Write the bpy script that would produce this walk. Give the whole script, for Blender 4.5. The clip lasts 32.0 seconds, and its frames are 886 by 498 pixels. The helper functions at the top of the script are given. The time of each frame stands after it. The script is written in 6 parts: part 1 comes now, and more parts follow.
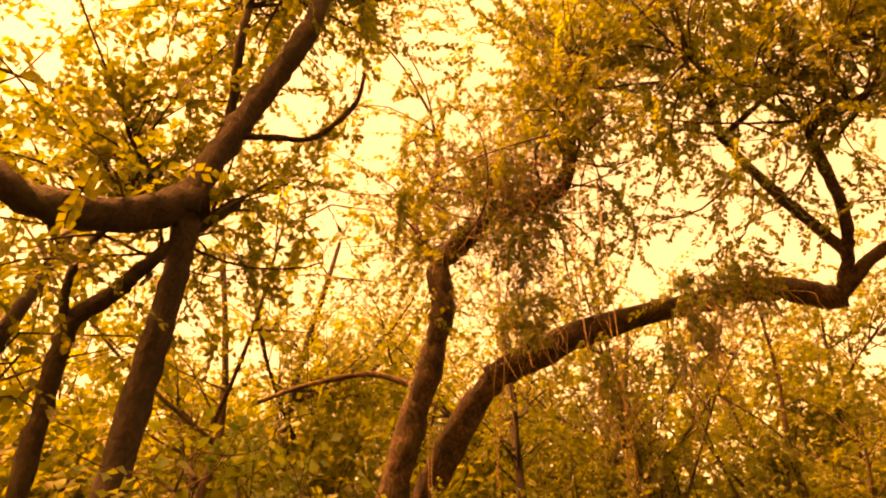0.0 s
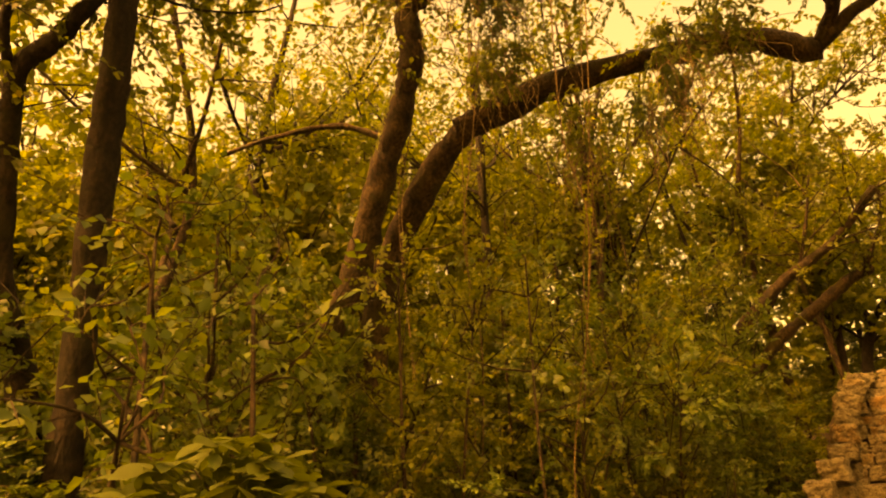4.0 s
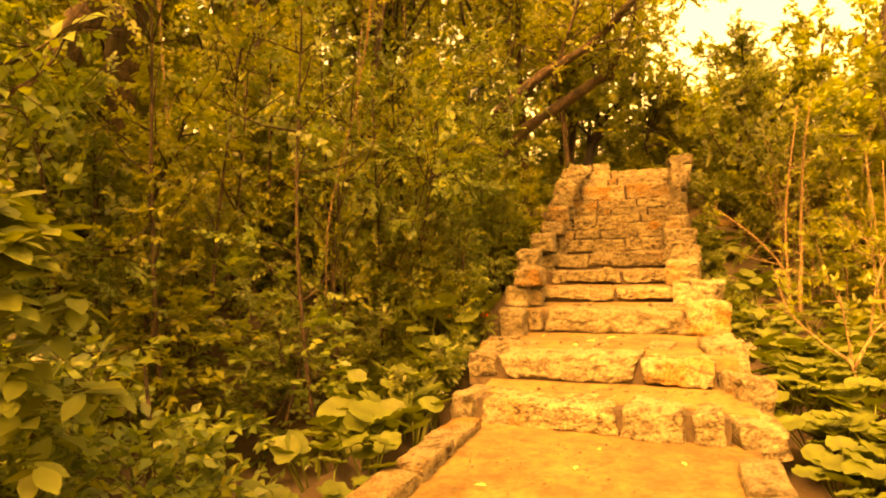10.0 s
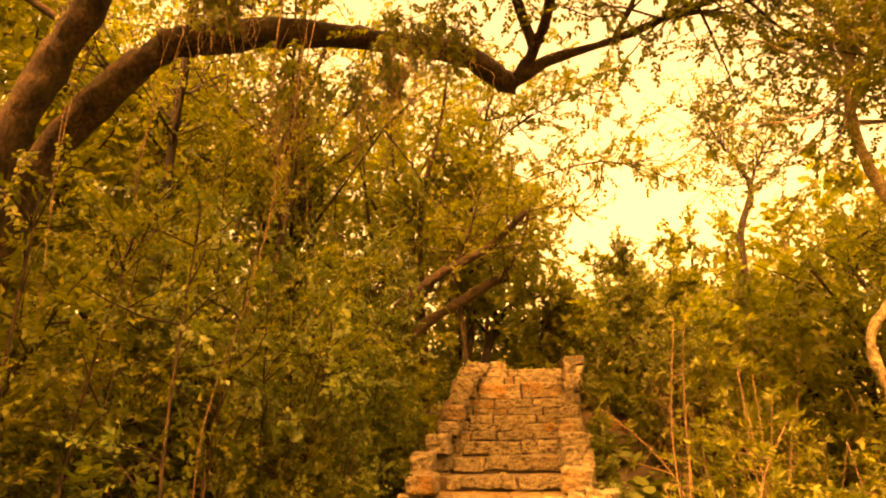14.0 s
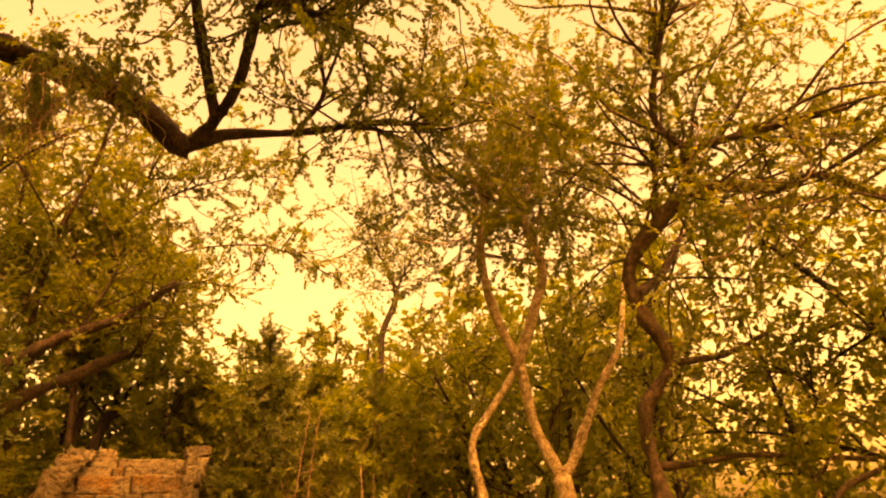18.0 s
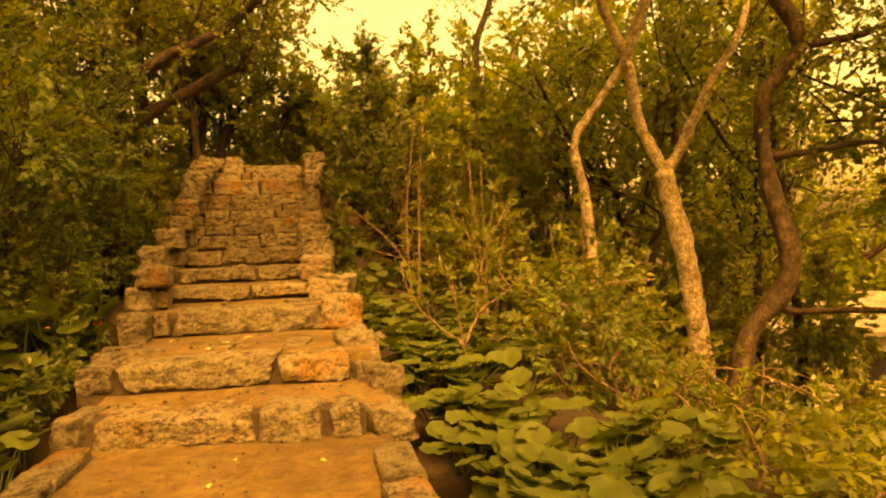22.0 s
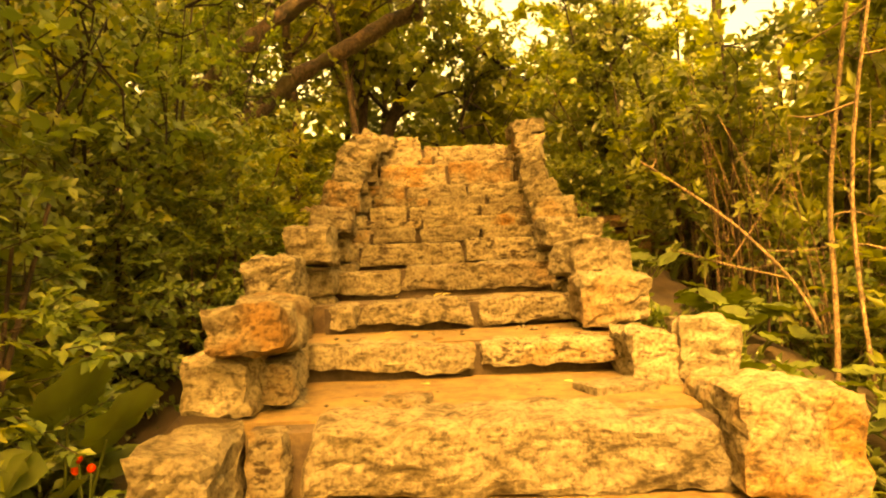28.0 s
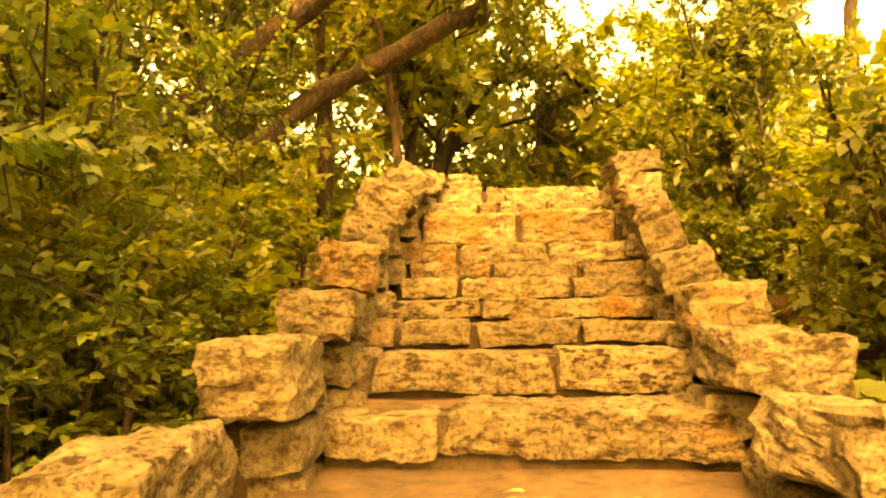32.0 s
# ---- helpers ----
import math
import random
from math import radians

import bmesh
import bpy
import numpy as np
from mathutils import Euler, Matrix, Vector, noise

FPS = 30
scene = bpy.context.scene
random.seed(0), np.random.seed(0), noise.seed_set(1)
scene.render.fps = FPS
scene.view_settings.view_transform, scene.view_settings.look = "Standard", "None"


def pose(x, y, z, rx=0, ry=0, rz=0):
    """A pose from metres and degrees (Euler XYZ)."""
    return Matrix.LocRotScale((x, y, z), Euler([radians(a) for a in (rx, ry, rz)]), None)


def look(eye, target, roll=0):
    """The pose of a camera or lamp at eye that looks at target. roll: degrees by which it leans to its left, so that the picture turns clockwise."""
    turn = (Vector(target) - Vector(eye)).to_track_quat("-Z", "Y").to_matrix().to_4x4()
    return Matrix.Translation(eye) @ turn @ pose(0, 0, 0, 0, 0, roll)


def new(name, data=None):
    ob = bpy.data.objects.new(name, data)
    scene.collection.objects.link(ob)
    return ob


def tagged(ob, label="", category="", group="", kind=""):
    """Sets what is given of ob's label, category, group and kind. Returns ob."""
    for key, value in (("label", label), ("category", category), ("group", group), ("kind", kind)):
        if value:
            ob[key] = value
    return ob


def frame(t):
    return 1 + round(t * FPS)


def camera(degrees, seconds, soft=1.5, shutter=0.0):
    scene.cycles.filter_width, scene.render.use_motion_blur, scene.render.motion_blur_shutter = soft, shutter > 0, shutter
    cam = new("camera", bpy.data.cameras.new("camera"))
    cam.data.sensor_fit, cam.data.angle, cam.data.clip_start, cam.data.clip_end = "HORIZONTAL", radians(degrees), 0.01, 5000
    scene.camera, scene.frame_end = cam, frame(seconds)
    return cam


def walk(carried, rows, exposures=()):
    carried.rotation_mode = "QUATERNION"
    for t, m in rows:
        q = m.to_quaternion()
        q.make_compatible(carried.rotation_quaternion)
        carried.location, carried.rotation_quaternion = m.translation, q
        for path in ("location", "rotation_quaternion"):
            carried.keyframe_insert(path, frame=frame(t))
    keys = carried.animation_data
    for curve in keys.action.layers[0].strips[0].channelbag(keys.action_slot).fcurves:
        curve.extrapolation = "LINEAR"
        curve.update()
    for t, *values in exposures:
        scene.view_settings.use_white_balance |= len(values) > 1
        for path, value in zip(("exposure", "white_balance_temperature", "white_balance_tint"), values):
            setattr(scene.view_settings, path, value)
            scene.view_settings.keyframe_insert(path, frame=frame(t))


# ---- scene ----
cam = camera(68.3, 32.0, soft=2.1)
PATH = [
    (0, (0.22, -7.262, 0.613), (-0.65, -6.111, 1.997), -4.0),
    (0.5, (0.22, -7.262, 0.613), (-0.559, -6.118, 2.056), -5.3),
    (1, (0.22, -7.262, 0.613), (-0.546, -6.031, 1.99), -6.4),
    (1.5, (0.22, -7.262, 0.613), (-0.574, -5.947, 1.893), -6.4),
    (2, (0.22, -7.262, 0.613), (-0.65, -5.909, 1.801), -5.2),
    (2.5, (0.22, -7.262, 0.613), (-0.735, -5.858, 1.669), -5.1),
    (3, (0.22, -7.262, 0.613), (-0.855, -5.862, 1.553), -5.7),
    (3.5, (0.22, -7.262, 0.613), (-0.882, -5.799, 1.415), -5.0),
    (5.5, (0.22, -7.262, 0.613), (-0.824, -5.703, 1.304), -3.4),
    (6, (0.216, -7.254, 0.621), (-0.811, -5.633, 1.184), -3.5),
    (6.5, (0.22, -7.248, 0.616), (-0.861, -5.634, 1.091), -2.6),
    (7, (0.179, -7.267, 0.619), (-0.937, -5.653, 1.008), -1.8),
    (7.5, (0.134, -7.284, 0.61), (-0.982, -5.651, 0.9), -2.2),
    (8, (0.143, -7.27, 0.591), (-0.925, -5.589, 0.781), -3.3),
    (8.5, (0.148, -7.278, 0.61), (-0.808, -5.524, 0.708), -2.6),
    (9, (0.165, -7.283, 0.612), (-0.66, -5.462, 0.672), -1.8),
    (9.5, (0.185, -7.29, 0.615), (-0.49, -5.407, 0.631), -1.7),
    (10, (0.226, -7.27, 0.618), (-0.343, -5.353, 0.64), -1.5),
    (10.5, (0.268, -7.26, 0.616), (-0.257, -5.33, 0.654), -1.6),
    (11, (0.3, -7.256, 0.639), (-0.081, -5.294, 0.719), -2.5),
    (11.5, (0.308, -7.226, 0.639), (-0.069, -5.268, 0.795), -2.1),
    (12, (0.316, -7.212, 0.648), (-0.046, -5.252, 0.817), -2.3),
    (12.5, (0.32, -7.2, 0.659), (0.005, -5.243, 0.921), -2.0),
    (13, (0.313, -7.204, 0.701), (0.04, -5.269, 1.126), -1.4),
    (13.5, (0.279, -7.205, 0.714), (0.019, -5.291, 1.233), -0.9),
    (15.5, (0.361, -7.168, 0.863), (0.148, -5.323, 1.607), 1.3),
    (16, (0.343, -7.151, 0.87), (0.322, -5.319, 1.672), 0.1),
    (16.5, (0.284, -7.127, 0.853), (0.469, -5.308, 1.664), -1.2),
    (17, (0.292, -7.092, 0.799), (0.687, -5.295, 1.582), -2.2),
    (17.5, (0.297, -7.082, 0.784), (0.874, -5.344, 1.587), -2.4),
    (18, (0.321, -7.103, 0.805), (1.059, -5.425, 1.605), -2.2),
    (18.5, (0.329, -7.089, 0.794), (1.122, -5.411, 1.539), -2.2),
    (19, (0.285, -7.069, 0.759), (1.076, -5.357, 1.424), -2.7),
    (19.5, (0.234, -7.057, 0.728), (1.031, -5.306, 1.275), -2.7),
    (20, (0.225, -7.06, 0.693), (1.012, -5.28, 1.155), -2.2),
    (20.5, (0.228, -7.061, 0.639), (1.021, -5.256, 0.974), -2.0),
    (21, (0.251, -7.071, 0.632), (0.985, -5.222, 0.835), -1.8),
    (21.5, (0.231, -7.057, 0.607), (0.914, -5.178, 0.673), -2.0),
    (22, (0.216, -7.022, 0.597), (0.723, -5.088, 0.576), -2.2),
    (22.5, (0.202, -6.855, 0.599), (0.492, -4.876, 0.618), -1.3),
    (23, (0.217, -6.588, 0.589), (0.233, -4.591, 0.687), -0.5),
    (23.5, (0.174, -6.254, 0.583), (0.066, -4.259, 0.68), -1.1),
    (24, (0.211, -5.807, 0.547), (0.006, -3.819, 0.617), -0.6),
    (24.5, (0.177, -5.395, 0.519), (-0.082, -3.412, 0.558), -0.7),
    (26.5, (-0.182, -3.638, 0.54), (-0.404, -1.651, 0.567), -0.2),
    (27, (-0.255, -3.186, 0.525), (-0.298, -1.187, 0.571), -1.4),
    (27.5, (-0.281, -2.744, 0.524), (-0.384, -0.751, 0.662), -0.6),
    (28, (-0.307, -2.324, 0.504), (-0.241, -0.327, 0.593), -2.8),
    (28.5, (-0.305, -1.97, 0.544), (-0.369, 0.029, 0.567), 1.2),
    (29, (-0.301, -1.631, 0.681), (-0.461, 0.362, 0.746), -0.6),
    (29.5, (-0.33, -1.317, 0.809), (-0.481, 0.673, 0.932), -2.9),
    (30, (-0.324, -1.058, 0.948), (-0.509, 0.926, 1.124), -1.3),
    (30.5, (-0.295, -0.807, 0.969), (-0.432, 1.174, 1.208), -0.3),
    (31, (-0.333, -0.543, 0.963), (-0.318, 1.435, 1.256), -3.4),
    (31.5, (-0.342, -0.304, 0.948), (-0.334, 1.678, 1.217), 0.5),
    (32, (-0.313, -0.008, 0.962), (-0.414, 1.977, 1.183), -0.7),
]
walk(cam, [(t, look(eye, target, roll)) for t, eye, target, roll in PATH],
     exposures=[(0.0, 2.95, 20000, 85), (1.0, 2.82, 20000, 85), (1.5, 2.75, 20000, 84), (2.0, 2.45, 20000, 76), (3.0, 2.2, 20000, 48), (6.0, 3.1, 20000, 42), (7.0, 3.28, 20000, 38), (9.0, 3.6, 20000, 52), (10.0, 3.54, 20000, 52), (11.5, 3.24, 20000, 62), (12.5, 3.12, 20000, 60), (16.0, 2.75, 20000, 72), (18.0, 2.38, 20000, 68), (19.0, 2.38, 19000, 55),
                (20.0, 2.24, 17000, 48), (21.0, 2.14, 17500, 46), (22.5, 2.52, 17500, 34), (24.0, 2.84, 17500, 31), (27.0, 3.47, 14500, 28), (29.0, 3.65, 14500, 30), (30.0, 3.96, 14000, 28), (31.0, 4.1, 20000, 42), (32.0, 4.16, 15500, 31)])

# ---- daylight: bright hazy sky, soft high sun from behind the first standpoint ----
SUN_EL, SUN_AZ = 52.0, 186.0
world = bpy.data.worlds.new("sky")
scene.world = world
world.use_nodes = True
wn = world.node_tree.nodes
sky = wn.new("ShaderNodeTexSky")
sky.sky_type = "NISHITA"
sky.sun_disc = False
sky.sun_elevation = radians(SUN_EL)
sky.sun_rotation = radians(SUN_AZ)
sky.dust_density = 6.0
sky.air_density = 1.5
warm = wn.new("ShaderNodeMix")
warm.data_type, warm.blend_type = "RGBA", "MULTIPLY"
warm.inputs[0].default_value = 1.0
warm.inputs[7].default_value = (1.0, 0.675, 0.24, 1)  # warm multiplier that puts the camera's yellow cast into the sky light
world.node_tree.links.new(sky.outputs[0], warm.inputs[6])
world.node_tree.links.new(warm.outputs[2], wn["Background"].inputs[0])
wn["Background"].inputs[1].default_value = 0.15
sun_data = bpy.data.lights.new("sun", "SUN")
sun_data.energy = 1.0
sun_data.angle = radians(16)
sun_data.color = (1.0, 0.68, 0.28)
sun = new("sun", sun_data)
sun_dir = Vector((math.sin(radians(SUN_AZ)) * math.cos(radians(SUN_EL)), math.cos(radians(SUN_AZ)) * math.cos(radians(SUN_EL)), math.sin(radians(SUN_EL))))
sun.rotation_mode = "QUATERNION"
sun.rotation_quaternion = sun_dir.to_track_quat("Z", "Y")
sun.location = sun_dir * 60


# ---- materials ----
def material(name):
    m = bpy.data.materials.new(name)
    m.use_nodes = True
    n, l = m.node_tree.nodes, m.node_tree.links
    return m, n, l, n["Principled BSDF"]


def ramp(n, stops):
    r = n.new("ShaderNodeValToRGB")
    e = r.color_ramp.elements
    while len(e) < len(stops):
        e.new(0.5)
    for el, (p, c) in zip(e, stops):
        el.position, el.color = p, (*c, 1)
    return r


def noise_node(n, l, scale, detail=6, rough=0.6, coord="Object"):
    tc = n.new("ShaderNodeTexCoord")
    t = n.new("ShaderNodeTexNoise")
    t.inputs["Scale"].default_value = scale
    t.inputs["Detail"].default_value = detail
    t.inputs["Roughness"].default_value = rough
    l.new(tc.outputs[coord], t.inputs["Vector"])
    return t


def mix(n, l, fac, a, b, mode="MIX"):
    m = n.new("ShaderNodeMix")
    m.data_type, m.blend_type = "RGBA", mode
    for sock, v in ((m.inputs[0], fac), (m.inputs[6], a), (m.inputs[7], b)):
        if isinstance(v, (int, float)):
            sock.default_value = v
        elif isinstance(v, tuple):
            sock.default_value = (*v, 1)
        else:
            l.new(v, sock)
    return m.outputs[2]


def bump(n, l, bsdf, height, strength, dist):
    b = n.new("ShaderNodeBump")
    b.inputs["Strength"].default_value = strength
    b.inputs["Distance"].default_value = dist
    l.new(height, b.inputs["Height"])
    l.new(b.outputs[0], bsdf.inputs["Normal"])
    return b


def leaf_material(name, dark, mid, light, gloss=0.45, through_light=0.35):
    m, n, l, p = material(name)
    g = n.new("ShaderNodeNewGeometry")
    r = ramp(n, [(0.0, dark), (0.5, mid), (0.97, light), (1.0, (light[0] * 1.25, light[1] * 0.95, light[2]))])
    l.new(g.outputs["Random Per Island"], r.inputs[0])
    big = noise_node(n, l, 0.9, 3, 0.5)
    shade = ramp(n, [(0.32, (0.72, 0.70, 0.6)), (0.68, (1.15, 1.22, 1.05))])
    l.new(big.outputs[0], shade.inputs[0])
    col = mix(n, l, 1.0, r.outputs[0], shade.outputs[0], "MULTIPLY")
    l.new(col, p.inputs["Base Color"])
    p.inputs["Roughness"].default_value = gloss
    p.inputs["Specular IOR Level"].default_value = 0.5
    tr = n.new("ShaderNodeBsdfTranslucent")
    l.new(mix(n, l, 1.0, col, (1.25, 1.25, 0.75), "MULTIPLY"), tr.inputs[0])
    ms = n.new("ShaderNodeMixShader")
    ms.inputs[0].default_value = through_light
    l.new(p.outputs[0], ms.inputs[1])
    l.new(tr.outputs[0], ms.inputs[2])
    l.new(ms.outputs[0], n["Material Output"].inputs[0])
    return m


def bark_material(name, dark, light, moss, scale=1.0, depth=0.02, furrow=0.25):
    m, n, l, p = material(name)
    a = noise_node(n, l, 5.0 * scale, 8, 0.7)
    b = noise_node(n, l, 30.0 * scale, 6, 0.7)
    # furrows, drawn out along the stem
    tc = n.new("ShaderNodeTexCoord")
    st = n.new("ShaderNodeVectorMath")
    st.operation = "MULTIPLY"
    st.inputs[1].default_value = (1.0, 1.0, 0.5)
    l.new(tc.outputs["Object"], st.inputs[0])
    fu = n.new("ShaderNodeTexNoise")
    fu.inputs["Scale"].default_value, fu.inputs["Detail"].default_value, fu.inputs["Roughness"].default_value = 26 * scale, 5, 0.6
    l.new(st.outputs[0], fu.inputs["Vector"])
    r = ramp(n, [(0.38, dark), (0.62, light)])
    l.new(a.outputs[0], r.inputs[0])
    r2 = ramp(n, [(0.35, (0.45, 0.45, 0.45)), (0.65, (1.2, 1.2, 1.2))])
    l.new(b.outputs[0], r2.inputs[0])
    col = mix(n, l, 1.0, r.outputs[0], r2.outputs[0], "MULTIPLY")
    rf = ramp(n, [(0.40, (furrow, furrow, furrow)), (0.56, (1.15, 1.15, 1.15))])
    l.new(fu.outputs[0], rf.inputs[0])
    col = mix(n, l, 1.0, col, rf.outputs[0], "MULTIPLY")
    c = noise_node(n, l, 2.1 * scale, 6, 0.6)
    r3 = ramp(n, [(0.52, (0, 0, 0)), (0.66, (0.7, 0.7, 0.7))])
    l.new(c.outputs[0], r3.inputs[0])
    col = mix(n, l, r3.outputs[0], col, moss)
    l.new(col, p.inputs["Base Color"])
    p.inputs["Roughness"].default_value = 0.9
    bump(n, l, p, mix(n, l, 0.35, fu.outputs[0], mix(n, l, 0.5, a.outputs[0], b.outputs[0])), 1.0, depth)
    return m


def stone_material(name, base, light, stain, pit):
    m, n, l, p = material(name)
    oi = n.new("ShaderNodeObjectInfo")
    tc = n.new("ShaderNodeTexCoord")
    sh = n.new("ShaderNodeVectorMath")
    sh.operation = "MULTIPLY_ADD"
    sh.inputs[1].default_value = (1, 1, 1)
    l.new(tc.outputs["Object"], sh.inputs[0])
    sc = n.new("ShaderNodeVectorMath")
    sc.operation = "SCALE"
    sc.inputs[0].default_value = (17, 31, 23)
    l.new(oi.outputs["Random"], sc.inputs["Scale"])
    l.new(sc.outputs[0], sh.inputs[2])

    def nz(scale, det, rough):
        t = n.new("ShaderNodeTexNoise")
        t.inputs["Scale"].default_value, t.inputs["Detail"].default_value, t.inputs["Roughness"].default_value = scale, det, rough
        l.new(sh.outputs[0], t.inputs["Vector"])
        return t.outputs[0]
    flat = n.new("ShaderNodeVectorMath")
    flat.operation = "MULTIPLY"
    flat.inputs[1].default_value = (1.0, 1.0, 2.1)
    l.new(sh.outputs[0], flat.inputs[0])

    def nzf(scale, det, rough):
        t = n.new("ShaderNodeTexNoise")
        t.inputs["Scale"].default_value, t.inputs["Detail"].default_value, t.inputs["Roughness"].default_value = scale, det, rough
        t.inputs["Distortion"].default_value = 0.25
        l.new(flat.outputs[0], t.inputs["Vector"])
        return t.outputs[0]
    fine, mid, big, patch = nz(48, 7, 0.65), nzf(7.0, 8, 0.66), nz(2.6, 6, 0.62), nzf(13.0, 8, 0.68)
    r = ramp(n, [(0.36, base), (0.46, tuple(0.35 * p0 + 0.65 * q0 for p0, q0 in zip(base, light))), (0.62, light)])
    l.new(mid, r.inputs[0])
    st = ramp(n, [(0.48, (0, 0, 0)), (0.62, (0.85, 0.85, 0.85))])
    l.new(big, st.inputs[0])
    vary = n.new("ShaderNodeMapRange")
    vary.inputs["To Min"].default_value, vary.inputs["To Max"].default_value = -0.85, 1.05
    l.new(oi.outputs["Random"], vary.inputs[0])
    mul = n.new("ShaderNodeMath")
    mul.operation = "MULTIPLY"
    l.new(st.outputs[0], mul.inputs[0])
    l.new(vary.outputs[0], mul.inputs[1])
    mul.use_clamp = True
    col = mix(n, l, mul.outputs[0], r.outputs[0], stain)
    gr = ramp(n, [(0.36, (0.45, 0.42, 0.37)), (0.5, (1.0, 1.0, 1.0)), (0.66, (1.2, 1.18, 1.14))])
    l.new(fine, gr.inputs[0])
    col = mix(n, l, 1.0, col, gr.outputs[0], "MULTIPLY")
    tone = n.new("ShaderNodeMapRange")
    tone.inputs["To Min"].default_value, tone.inputs["To Max"].default_value = 0.76, 1.2
    hue = n.new("ShaderNodeMath")
    hue.operation = "MULTIPLY"
    hue.inputs[1].default_value = 13.7
    other = n.new("ShaderNodeMath")
    other.operation = "FRACT"
    l.new(oi.outputs["Random"], hue.inputs[0])
    l.new(hue.outputs[0], other.inputs[0])
    l.new(other.outputs[0], tone.inputs[0])
    col = mix(n, l, 1.0, col, tone.outputs[0], "MULTIPLY")
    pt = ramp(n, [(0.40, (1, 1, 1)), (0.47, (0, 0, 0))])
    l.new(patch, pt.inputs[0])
    worn = n.new("ShaderNodeMath")
    worn.operation = "FRACT"
    far = n.new("ShaderNodeMath")
    far.operation = "MULTIPLY"
    far.inputs[1].default_value = 7.31
    l.new(oi.outputs["Random"], far.inputs[0])
    l.new(far.outputs[0], worn.inputs[0])
    keep = n.new("ShaderNodeMapRange")
    keep.inputs["To Min"].default_value, keep.inputs["To Max"].default_value = 0.3, 1.0
    l.new(worn.outputs[0], keep.inputs[0])
    some = n.new("ShaderNodeMath")
    some.operation = "MULTIPLY"
    l.new(keep.outputs[0], some.inputs[0])
    l.new(pt.outputs[0], some.inputs[1])
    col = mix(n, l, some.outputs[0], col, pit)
    l.new(col, p.inputs["Base Color"])
    p.inputs["Roughness"].default_value = 0.9
    p.inputs["Specular IOR Level"].default_value = 0.2
    b = bump(n, l, p, mix(n, l, 0.35, mid, fine), 1.0, 0.034)
    b2 = n.new("ShaderNodeBump")
    b2.inputs["Strength"].default_value, b2.inputs["Distance"].default_value = 0.8, 0.016
    l.new(patch, b2.inputs["Height"])
    l.new(b2.outputs[0], b.inputs["Normal"])
    return m


def earth_material(name, a, b, c, scale, rough=0.9, depth=0.01):
    m, n, l, p = material(name)
    x = noise_node(n, l, 1.2 * scale, 6, 0.6)
    y = noise_node(n, l, 14 * scale, 8, 0.7)
    r = ramp(n, [(0.3, a), (0.55, b), (0.75, c)])
    l.new(x.outputs[0], r.inputs[0])
    r2 = ramp(n, [(0.3, (0.6, 0.6, 0.58)), (0.7, (1.2, 1.18, 1.15))])
    l.new(y.outputs[0], r2.inputs[0])
    w = noise_node(n, l, 4.5 * scale, 7, 0.7)
    r3 = ramp(n, [(0.36, (0.55, 0.52, 0.48)), (0.5, (1.0, 1.0, 1.0)), (0.68, (1.25, 1.22, 1.15))])
    l.new(w.outputs[0], r3.inputs[0])
    col = mix(n, l, 1.0, r.outputs[0], r3.outputs[0], "MULTIPLY")
    l.new(mix(n, l, 1.0, col, r2.outputs[0], "MULTIPLY"), p.inputs["Base Color"])
    p.inputs["Roughness"].default_value = rough
    bump(n, l, p, y.outputs[0], 0.6, depth)
    return m


M_LEAF = leaf_material("leaf_shrub", (0.062, 0.110, 0.046), (0.112, 0.178, 0.07), (0.185, 0.25, 0.094), 0.4, 0.45)
M_LEAF_DARK = leaf_material("leaf_dark", (0.055, 0.086, 0.038), (0.100, 0.140, 0.056), (0.16, 0.20, 0.078), 0.4, 0.45)
M_CANOPY = leaf_material("leaf_canopy", (0.088, 0.120, 0.042), (0.138, 0.174, 0.057), (0.185, 0.22, 0.07), 0.5, 0.58)
M_BROAD = leaf_material("leaf_broad", (0.07, 0.115, 0.04), (0.105, 0.155, 0.052), (0.15, 0.20, 0.068), 0.6, 0.35)
M_ROUND = leaf_material("leaf_round", (0.042, 0.076, 0.026), (0.068, 0.106, 0.032), (0.12, 0.155, 0.045), 0.62, 0.3)
# lighter leaf; on dim banks and backlit bushes its paleness stands in for light
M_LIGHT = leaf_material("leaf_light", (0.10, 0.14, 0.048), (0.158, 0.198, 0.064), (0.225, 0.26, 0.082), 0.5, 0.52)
M_DRY = leaf_material("leaf_dry", (0.52, 0.40, 0.22), (0.66, 0.56, 0.38), (0.76, 0.69, 0.52), 0.6, 0.25)
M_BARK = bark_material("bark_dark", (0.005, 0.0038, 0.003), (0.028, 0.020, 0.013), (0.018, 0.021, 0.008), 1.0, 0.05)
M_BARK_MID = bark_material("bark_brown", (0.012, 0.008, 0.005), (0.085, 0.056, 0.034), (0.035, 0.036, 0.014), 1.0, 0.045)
M_BARK_PALE = bark_material("bark_pale", (0.30, 0.24, 0.15), (0.82, 0.72, 0.55), (0.11, 0.085, 0.045), 2.6, 0.02, 0.42)
M_BARK_MOTTLED = bark_material("bark_mottled", (0.025, 0.017, 0.011), (0.13, 0.094, 0.06), (0.045, 0.04, 0.018), 1.6, 0.02, 0.5)
M_TWIG = bark_material("twig_tan", (0.12, 0.085, 0.055), (0.30, 0.22, 0.14), (0.11, 0.088, 0.045), 3, 0.004)
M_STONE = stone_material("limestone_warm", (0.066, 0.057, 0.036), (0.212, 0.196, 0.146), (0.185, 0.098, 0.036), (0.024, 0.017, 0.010))
